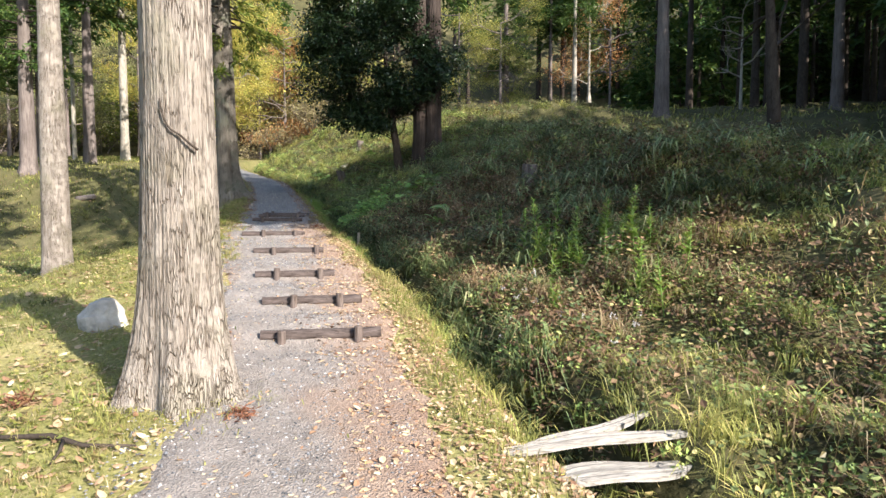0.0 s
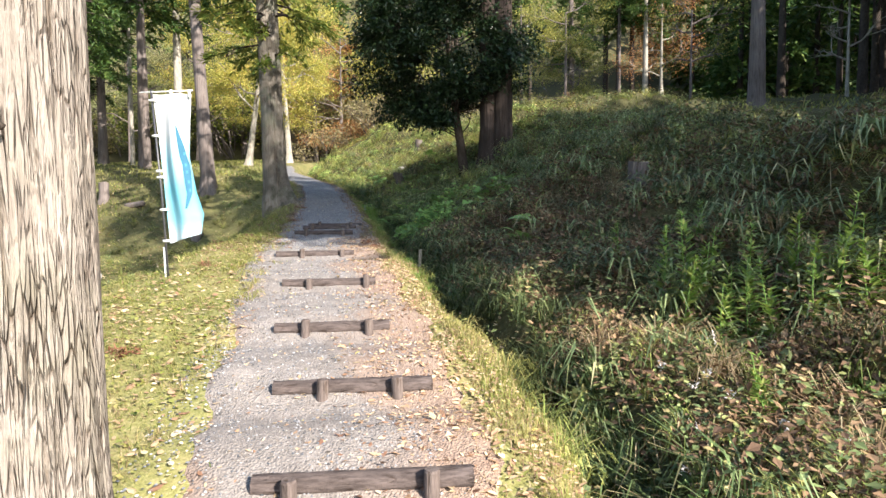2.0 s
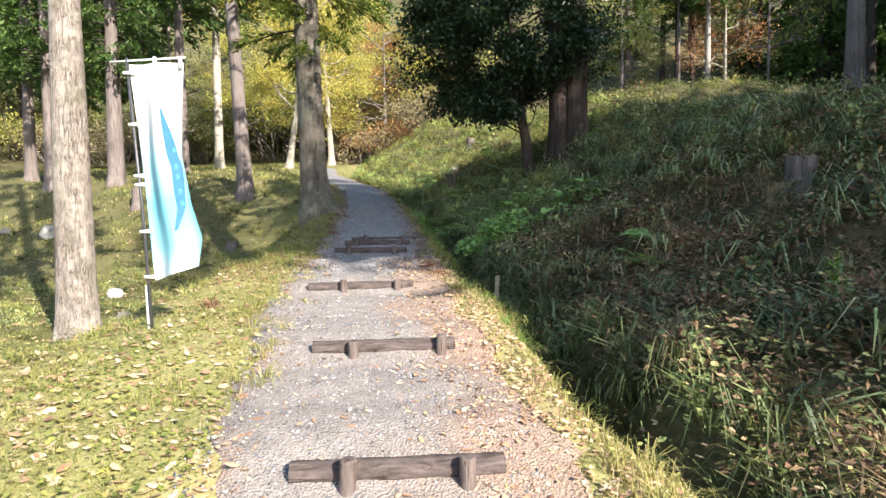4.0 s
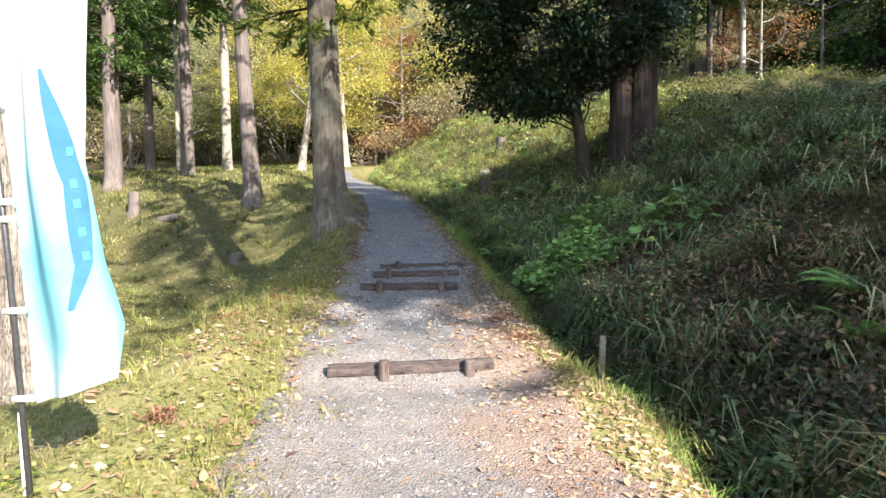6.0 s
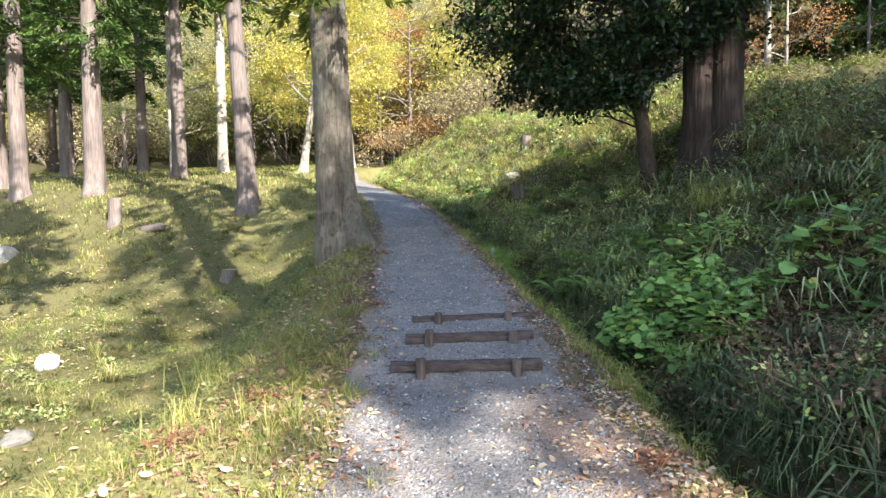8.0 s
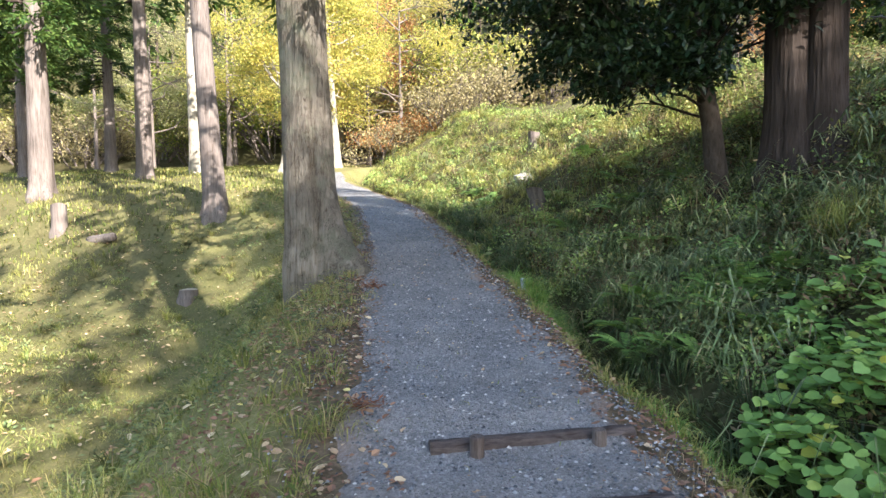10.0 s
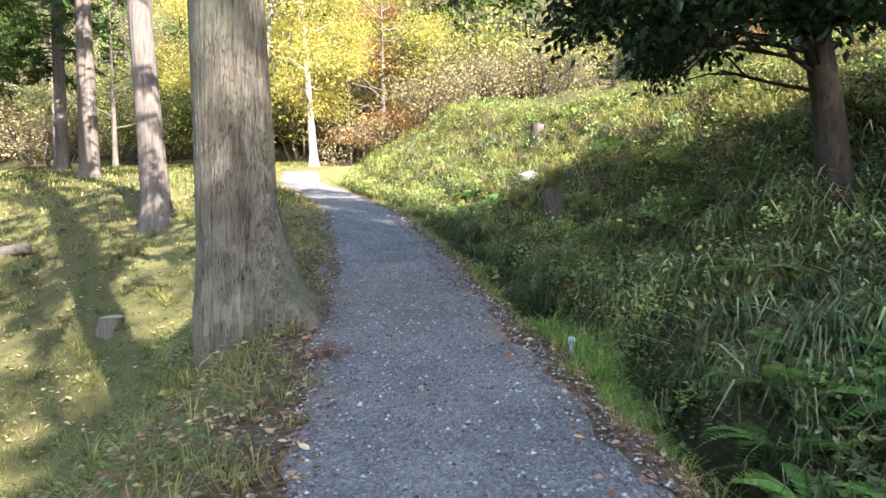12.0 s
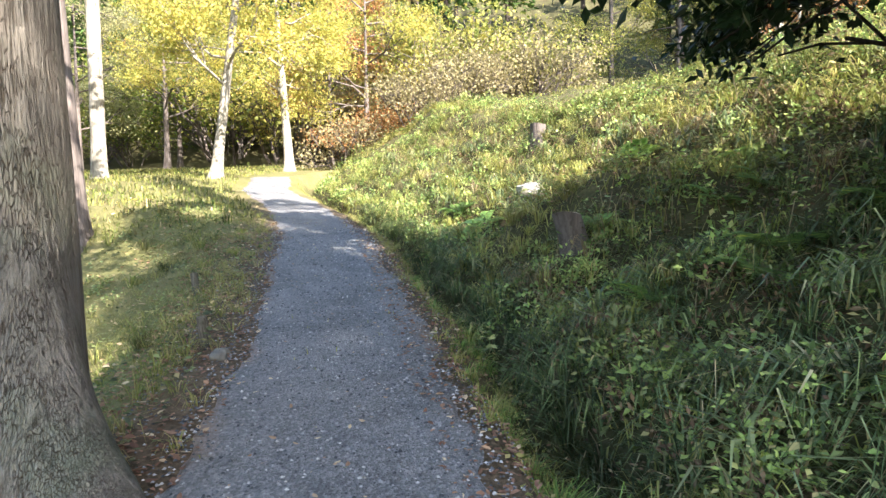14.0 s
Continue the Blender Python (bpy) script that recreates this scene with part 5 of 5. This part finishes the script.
# bank
stuff("bank_grass", join([veg(12000, (1.62, 7.0), (18, 40), (0.12, 0.36), (0.004, 0.008), (0.7, 1.6), 422, 1.1),
                          veg(9000, (5.0, 15), (4, 40), (0.1, 0.28), (0.006, 0.01), (0.9, 1.8), 423, 1.4),
                          veg(9000, (14, 34), (0, 40), (0.15, 0.4), (0.018, 0.03), (0.8, 1.6), 424, 1.2),
                          veg(9000, (1.7, 9.0), (-1.5, 7.5), (0.06, 0.24), (0.003, 0.005), (0.9, 1.7), 425, 1.2)]),
      M_LONG, "long green grass over the bank", "grass")
stuff("dry_bank_grass", join([veg(7000, (1.72, 7), (2, 36), (0.15, 0.5), (0.003, 0.006), (0.5, 1.2), 431, 1.0, (1.1, 0.0, 0.9)),
                              tussocks(900, (-3.2, -0.8), (0, 14), 10, 0.08, 0.0016, 432, (1.4, 0.0, 1.0), (0.9, 1.8)),
                              veg(9000, (0.6, 1.5), (0, 14), (0.03, 0.1), (0.0015, 0.0035), (0.4, 1.2), 433),
                              veg(5000, (2.2, 8), (-1, 7), (0.1, 0.3), (0.003, 0.006), (0.5, 1.2), 434, 1.0, (1.6, 0.0, 0.9))]),
      M_DRY, "straw-coloured dead grass", "grass")
stuff("bank_weeds", join([leaf_cover(34000, (1.72, 6.5), (6, 22), (0.02, 0.3), (0.03, 0.07), 441, 1.1, (0.9, 0.25, 1.0)),
                          leaf_cover(30000, (5.0, 16), (5, 30), (0.05, 0.36), (0.05, 0.09), 443, 1.2),
                          leaf_cover(22000, (1.72, 6.0), (1, 8), (0.03, 0.3), (0.03, 0.08), 444, 1.1, (1.3, 0.1, 0.9)),
                          leaf_cover(4500, (1.35, 1.9), (4, 30), (-0.02, 0.22), (0.03, 0.08), 447), leaf_cover(14000, (-12, -1.8), (12, 27), (0.02, 0.14), (0.04, 0.08), 445, 1.2, (1.5, 0.0, 0.9)), leaf_clumps(260, (-8, -1.6), (14, 28), 40, 0.13, 0.06, 450, (1.2, 0.0, 1.0)),
                          leaf_cover(10000, (-3.5, -0.8), (15, 30), (0.02, 0.12), (0.025, 0.07), 446, 1.0, (1.2, 0.25, 1.0))]),
      M_WEED, "leafy green weeds covering the bank", "weeds")
stuff("withered_weeds", join([leaf_cover(22000, (1.72, 5.0), (3, 14), (0.03, 0.36), (0.03, 0.08), 451, 1.0, (1.2, 0.05, 0.95)),
                              leaf_cover(24000, (1.6, 6.5), (13, 32), (0.02, 0.32), (0.025, 0.065), 452, 1.0, (1.0, 0.0, 0.8)),
                              leaf_cover(16000, (3.0, 11), (6, 22), (0.05, 0.36), (0.04, 0.1), 453, 1.0, (0.8, 0.0, 0.8))]),
      M_BROWN, "withered brown undergrowth in the ditch", "weeds")


def frond_mesh(size):
    t = np.linspace(0.12, 1, 18)
    line = np.stack([size * t, 0 * t, size * (0.9 * t - 0.85 * t * t)], 1)
    L = size * 0.3 * np.sin(np.pi * (0.08 + 0.88 * t))
    rows = [leaves(line, np.tile([0.5, sg, 0.0], (18, 1)), np.tile([-0.3, 0, 1.0], (18, 1)), L, L * 0.2, 0.05) for sg in (-1.0, 1.0)]
    return join(rows + [tube(line, np.linspace(0.004, 0.0015, 18), 4, False)])


def ferns():
    r = np.random.default_rng(461)
    me = mesh_data("frond", *frond_mesh(0.42), M_VINE)
    spots = [(-2.35, 16.9), (-2.1, 17.1), (-1.8, 17.0), (-2.6, 17.6), (-2.9, 17.3), (-2.5, 18.9), (-1.6, 18.0), (-1.5, 16.6), (-3.05, 16.5), (-2.95, 16.95), (-2.75, 16.2), (-2.6, 15.9), (-2.2, 16.3)]
    P = ground_points(26, (2.2, 4.5), (9, 26), r)
    for x, y in spots + [(p[0], p[1]) for p in P]:
        m = pose(x, y, max(on_ground(x, y), float(along(y, PATH_Y, PATH_Z)) - 0.35) + 0.06, r.uniform(-14, 14), r.uniform(-14, 14), r.uniform(0, 360)) @ Matrix.Scale(r.uniform(0.7, 1.25), 4)
        t = thing("fern", m, "green fern with arching fronds in the ditch bank", "fern", "ferns")
        for k in range(8):
            f = new("frond", me)
            f.parent = t
            f.matrix_basis = pose(0, 0, 0, 0, r.uniform(-12, 12), 45 * k + r.uniform(-12, 12))


ferns()


def vine_patch(cx, cy, rx, ry, n, size, seed, label):
    r = np.random.default_rng(seed)
    a, q = r.uniform(0, 2 * np.pi, n), np.sqrt(r.random(n))
    x, y = cx + rx * q * np.cos(a), cy + ry * q * np.sin(a)
    P = np.stack([x, y, np.maximum(height(x, y), along(y, PATH_Y, PATH_Z) - 0.4) + r.uniform(0.2, 0.5, n) * (1.15 - q * 0.6)], 1)
    b = r.uniform(0, 2 * np.pi, n)
    D = np.stack([np.cos(b), np.sin(b), r.uniform(-0.5, 0.1, n)], 1)
    L = r.uniform(0.6, 1.15, n) * size
    stuff("vine_leaves", outline_leaves(P, D, r.normal(0, 0.25, (n, 3)) + [0, -0.25, 1], L, L * 0.5, HEART), M_VINE, label, "vine", True)


vine_patch(-1.9, 14.75, 0.72, 0.8, 1150, 0.085, 471, "broad heart-shaped vine leaves beside the ditch")
vine_patch(-0.7, 14.6, 0.6, 0.6, 90, 0.14, 472, "yellowing broad vine leaves on the bank")
vine_patch(-1.6, 15.9, 0.45, 0.5, 150, 0.11, 473, "broad green leaves beside the ditch")


# goldenrod-like stalks
def stalk_plants():
    r = np.random.default_rng(481)
    spots = [(1.1, 7.4, 0.5), (1.35, 7.2, 0.45), (1.75, 7.1, 0.55), (1.95, 7.0, 0.6), (2.1, 7.1, 0.5), (2.3, 6.9, 0.65), (2.45, 6.95, 0.55), (1.5, 7.5, 0.45), (2.0, 6.0, 0.5), (2.2, 5.8, 0.45), (2.6, 6.3, 0.5), (1.2, 6.0, 0.35),
             (0.9, 9.2, 0.4), (1.7, 8.9, 0.4), (1.1, 8.0, 0.55), (1.3, 7.85, 0.6), (1.5, 7.9, 0.5), (1.75, 7.8, 0.6), (1.6, 7.3, 0.55), (1.25, 7.6, 0.5), (2.05, 7.6, 0.6), (2.3, 7.4, 0.6)]
    for x, y, h in spots:
        t = thing("weed_stalk", pose(x, y, on_ground(x, y), r.normal(0, 5), r.normal(0, 5), r.uniform(0, 360)) @ Matrix.Scale(1.35, 4), "upright leafy weed stalk, yellow-green", "plant", "weed stalks")
        z = np.linspace(0, h, 5)
        part("stem", tube(np.stack([0.02 * np.sin(5 * z), 0 * z, z], 1), np.linspace(0.005, 0.002, 5), 6), M_VINE, t)
        n = int(70 * h / 0.5)
        zz = r.uniform(0.12, 1, n) * h
        a = r.uniform(0, 2 * np.pi, n)
        D = np.stack([np.cos(a), np.sin(a), r.uniform(0.1, 0.7, n)], 1)
        P = np.stack([0 * zz, 0 * zz, zz], 1)
        L = 0.13 * (1.1 - 0.7 * zz / h)
        part("leaves", leaves(P, D, np.tile([0, 0, 1.0], (n, 1)), L, L * 0.15), M_STALK, t, smooth_faces=False)


stalk_plants()


def pale_flowers():
    r = np.random.default_rng(491)
    spots = [(0.75, 6.0), (0.85, 6.05), (0.95, 5.95), (0.7, 5.8), (1.15, 5.7), (1.3, 5.4), (1.6, 5.5), (1.75, 5.3), (1.45, 4.9), (0.65, 6.3), (1.0, 6.4), (1.9, 5.6), (0.55, 5.5)]
    P = np.array([[x, y, on_ground(x, y) + r.uniform(0.22, 0.34)] for x, y in spots])
    n = 14
    C = np.repeat(P, n, 0) + r.normal(0, 0.016, (len(P) * n, 3))
    D = r.normal(0, 1, C.shape) + [0, 0, 0.5]
    stuff("pale_flower_heads", leaves(C, D, r.normal(0, 1, C.shape), 0.024, 0.006), M_PETAL, "small whitish flower heads in the weeds", "flowers")


pale_flowers()


stuff("sedge", join([tussocks(330, (1.7, 5.8), (5, 21), 40, 0.38, 0.0055, 561, (0.9, 0.0, 1.0)), tussocks(300, (1.58, 1.95), (4, 30), 34, 0.42, 0.0045, 568), tussocks(110, (2.1, 4.6), (15.5, 20.5), 42, 0.38, 0.0045, 560, None, (0.9, 1.6))]),
      M_SEDGE_SHADED, "green sedge hanging over the ditch, darkened for the bank's shade", "grass")
stuff("grass_tussocks", join([tussocks(300, (1.78, 6.5), (20, 34), 36, 0.38, 0.005, 562),
                              tussocks(500, (5, 13), (6, 28), 26, 0.3, 0.006, 563, None, (0.9, 1.6)), tussocks(330, (1.78, 7), (0, 6.5), 36, 0.3, 0.0035, 564),
                              tussocks(240, (1.2, 1.5), (3, 30), 26, 0.22, 0.003, 565)]),
      M_LONG, "arching tussocks of long grass on the bank", "grass")
stuff("dead_tussocks", join([tussocks(300, (1.78, 5.5), (4, 22), 40, 0.36, 0.003, 566, (1.1, 0.0, 0.9)), tussocks(90, (2.2, 6.5), (0, 6), 36, 0.28, 0.003, 569, (1.4, 0.0, 1.0)), tussocks(90, (1.78, 6.5), (20, 32), 36, 0.42, 0.005, 567, (0.8, 0.0, 0.8))]),
      M_DRY, "straw-coloured drooping dead grass", "grass")
stuff("leafy_clumps", join([leaf_clumps(300, (1.78, 6.5), (4.5, 13), 60, 0.24, 0.075, 571, (0.8, 0.1, 1.0), 0.3), leaf_clumps(150, (1.9, 6.5), (6, 22), 110, 0.42, 0.085, 577, (0.5, 0.0, 1.0), 0.2),
                            leaf_clumps(800, (5, 14), (4, 26), 50, 0.26, 0.08, 573, (0.9, 0.2, 1.0), 0.22)]),
      M_WEED, "rounded clumps of leafy green weeds", "weeds")
stuff("lit_clumps", join([leaf_clumps(420, (1.7, 6.5), (0, 7), 70, 0.17, 0.045, 574, (1.2, 0.2, 1.0)), leaf_clumps(600, (1.78, 6.5), (11.5, 22), 80, 0.25, 0.05, 580, (0.8, 0.15, 1.0), 0.32), leaf_clumps(620, (1.7, 8), (19, 36), 56, 0.28, 0.08, 572, (0.7, 0.2, 1.0)),
                            leaf_cover(24000, (1.6, 8.0), (18, 38), (0.03, 0.36), (0.035, 0.075), 442, 1.1, (0.7, 0.3, 1.0)), leaf_cover(11000, (1.7, 6.0), (12, 20), (0.03, 0.32), (0.022, 0.045), 584, 1.1, (0.9, 0.1, 1.0))]),
      M_WEED_LIT, "green leafy weeds on the upper bank, brightened in colour", "weeds")
stuff("brown_clumps", join([leaf_clumps(520, (1.78, 6.0), (4, 21), 70, 0.28, 0.07, 575, (0.9, 0.0, 1.0), 0.18), leaf_clumps(520, (1.8, 5.5), (2, 10), 64, 0.2, 0.055, 578, (1.2, 0.15, 1.0), 0.26), leaf_clumps(420, (2.0, 9.0), (5, 14), 56, 0.26, 0.075, 583, (0.9, 0.1, 1.0), 0.24), leaf_clumps(260, (1.75, 4.0), (8.5, 14), 80, 0.26, 0.07, 579, (0.7, 0.1, 1.0), 0.16), leaf_clumps(150, (4, 11), (7, 24), 50, 0.28, 0.09, 576, (0.8, 0.0, 1.0), 0.22)]),
      M_BROWN, "withered brown clumps of undergrowth", "weeds")


stuff("path_edge_tufts", join([tussocks(170, (-1.25, -0.66), (8, 28), 22, 0.15, 0.0025, 581), tussocks(190, (0.86, 1.3), (3, 28), 22, 0.16, 0.0025, 582)]),
      M_GRASS, "small tufts of grass at the path's edge", "grass")


# bamboo grass: clumps of long drooping leaves
def bamboo_grass(n, dr, sr, seed, ln):
    r = np.random.default_rng(seed)
    C = patchy(ground_points(n, dr, sr, r), 0.8, 0.1, 1.0, r)
    k = 13
    P = np.repeat(C, k, 0) + r.normal(0, 0.06, (len(C) * k, 3)) * [1, 1, 0]
    m = len(P)
    return arching(P, r.uniform(0, 2 * np.pi, m), r.uniform(ln * 0.7, ln * 1.3, m), r.uniform(0.006, 0.013, m), r.uniform(0.9, 1.6, m))


stuff("bamboo_grass", join([bamboo_grass(560, (1.78, 5.5), (6, 20), 551, 0.38), bamboo_grass(500, (4.0, 9.0), (5, 20), 552, 0.38), bamboo_grass(260, (1.78, 5.0), (18, 32), 553, 0.34)]),
      M_BAMBOO, "arching broad-bladed bamboo grass on the bank", "grass")
stuff("lip_grass", join([tussocks(420, (1.0, 1.42), (9, 23), 26, 0.13, 0.0022, 590, (1.0, 0.1, 1.0), (0.7, 1.5)), tussocks(70, (1.05, 1.4), (16.8, 18.6), 40, 0.24, 0.0026, 591)]),
      M_LIP, "lush green grass along the ditch's edge", "grass")


# fallen leaves
def litter(n, dr, sr, size, seed, patch=None, lift=0.005):
    r = np.random.default_rng(seed)
    P = ground_points(n, dr, sr, r)
    if patch:
        P = patchy(P, *patch, r)
    k = len(P)
    P = P + np.stack([np.zeros(k), np.zeros(k), 0.006 + r.uniform(lift, lift + 0.014, k)], 1)
    a = r.uniform(0, 2 * np.pi, k)
    D = np.stack([np.cos(a), np.sin(a), r.normal(0, 0.25, k)], 1)
    L = r.uniform(*size, k)
    return outline_leaves(P, D, r.normal(0, 0.22, (k, 3)) + [0, 0, 1], L, L * r.uniform(0.22, 0.4, k), OVAL, r.uniform(-0.3, 0.5))


stuff("fallen_leaves", join([litter(9500, (0.25, 1.4), (0, 12.8), (0.02, 0.05), 501), litter(6500, (0.0, 1.4), (0, 12.4), (0.025, 0.06), 509, (1.7, 0.2, 1.0)), litter(1500, (-0.8, 1.3), (0, 12.0), (0.02, 0.05), 510), litter(1800, (1.3, 2.0), (2, 26), (0.03, 0.07), 515, None, 0.03), litter(3500, (-0.9, 0.2), (0, 12.5), (0.015, 0.035), 508, (1.9, 0.0, 0.9)), litter(5200, (-3.2, -0.7), (0, 13.5), (0.035, 0.085), 502, (1.1, 0.05, 1.0)), litter(2500, (-3.2, -0.6), (0, 14), (0.02, 0.05), 518, (0.7, 0.0, 0.9)),
                             litter(2600, (-1.7, -0.5), (12, 28), (0.025, 0.07), 504, (1.6, 0.1, 1.0)), litter(1800, (0.55, 1.3), (12, 28), (0.025, 0.065), 516, (1.5, 0.1, 1.0)),
                             litter(900, (-0.4, 0.5), (12.0, 30), (0.015, 0.045), 505), litter(6000, (-14, -2), (8, 30), (0.05, 0.11), 506, (1.3, 0.0, 0.9), 0.03),
                             litter(3000, (3.0, 6.5), (14, 24), (0.03, 0.07), 507, (1.2, 0.0, 0.8), 0.15)]),
      M_LITTER, "scattered tan and brown fallen leaves", "leaf litter")
def sprig_heaps(spots, seed):
    """Small heaps of dry needle sprigs."""
    r = np.random.default_rng(seed)
    out = []
    for x, y, radius in spots:
        n = 150
        u = unit(r.normal(0, 1, (n, 3)) * [1, 1, 0.6] + [0, 0, 0.3])
        P = np.array([x, y, on_ground(x, y) + 0.02]) + u * radius * r.uniform(0.1, 0.8, (n, 1)) * [1, 1, 0.5]
        out.append(leaves(P, r.normal(0, 1, (n, 3)) * [1, 1, 0.35], r.normal(0, 0.5, (n, 3)) + [0, 0, 1], r.uniform(0.03, 0.09, n), 0.006))
    return join(out)


stuff("russet_sprigs", sprig_heaps(((-1.2, 3.42, 0.13), (-2.6, 3.55, 0.16), (-5.08, 11.8, 0.25), (-4.85, 12.35, 0.2), (-2.57, 11.9, 0.18), (-2.35, 11.3, 0.16), (-4.75, 14.4, 0.15), (-5.6, 17.4, 0.2), (-4.2, 9.6, 0.14), (-3.1, 6.3, 0.14)), 530),
      M_RUSSET, "small heaps of russet dry cedar sprigs", "leaf litter")
stuff("cedar_litter", join([litter(5000, (0.55, 1.35), (11, 27), (0.02, 0.055), 503), litter(5500, (-1.9, -0.5), (11, 26), (0.02, 0.055), 517), litter(700, (-1.1, -0.55), (15, 22), (0.03, 0.08), 511, (1.5, 0.0, 0.9)), litter(500, (0.45, 1.1), (11, 22), (0.03, 0.07), 512, (1.6, 0.0, 0.8)),
                            litter(900, (-0.1, 0.6), (4, 9), (0.025, 0.06), 513, (2.0, 0.0, 0.8)), litter(300, (-2.0, -0.9), (8, 14), (0.03, 0.08), 514, (1.8, 0.0, 0.8))]),
      M_REDLITTER, "reddish-brown dead cedar sprigs", "leaf litter")


def gravel(n, dr, sr, size, seed):
    r = np.random.default_rng(seed)
    P = ground_points(n, dr, sr, r)
    base = np.array([[1, 0, 0], [-1, 0, 0], [0, 1, 0], [0, -1, 0], [0, 0, 0.7]], float)
    V = base[None] * r.uniform(0.6, 1.2, (n, 5, 1)) * r.uniform(*size, n)[:, None, None]
    a = r.uniform(0, 2 * np.pi, n)
    c, s = np.cos(a)[:, None], np.sin(a)[:, None]
    V = np.stack([V[..., 0] * c - V[..., 1] * s, V[..., 0] * s + V[..., 1] * c, V[..., 2]], -1)
    V = V + P[:, None] + [0, 0, 0.019]
    b = np.arange(n)[:, None] * 5
    F = np.concatenate([b + f for f in ([0, 2, 4], [2, 1, 4], [1, 3, 4], [3, 0, 4])])
    return V.reshape(-1, 3), F


stuff("gravel", join([gravel(19000, (-0.72, 0.85), (11.5, 26), (0.005, 0.016), 521), gravel(15000, (-1.0, 0.6), (0, 12.5), (0.005, 0.012), 522), gravel(2500, (-1.15, -0.6), (11, 27), (0.005, 0.014), 523), gravel(2000, (0.75, 1.1), (12, 26), (0.005, 0.013), 524)]),
      M_STONE, "loose blue-grey gravel on the path", "gravel")
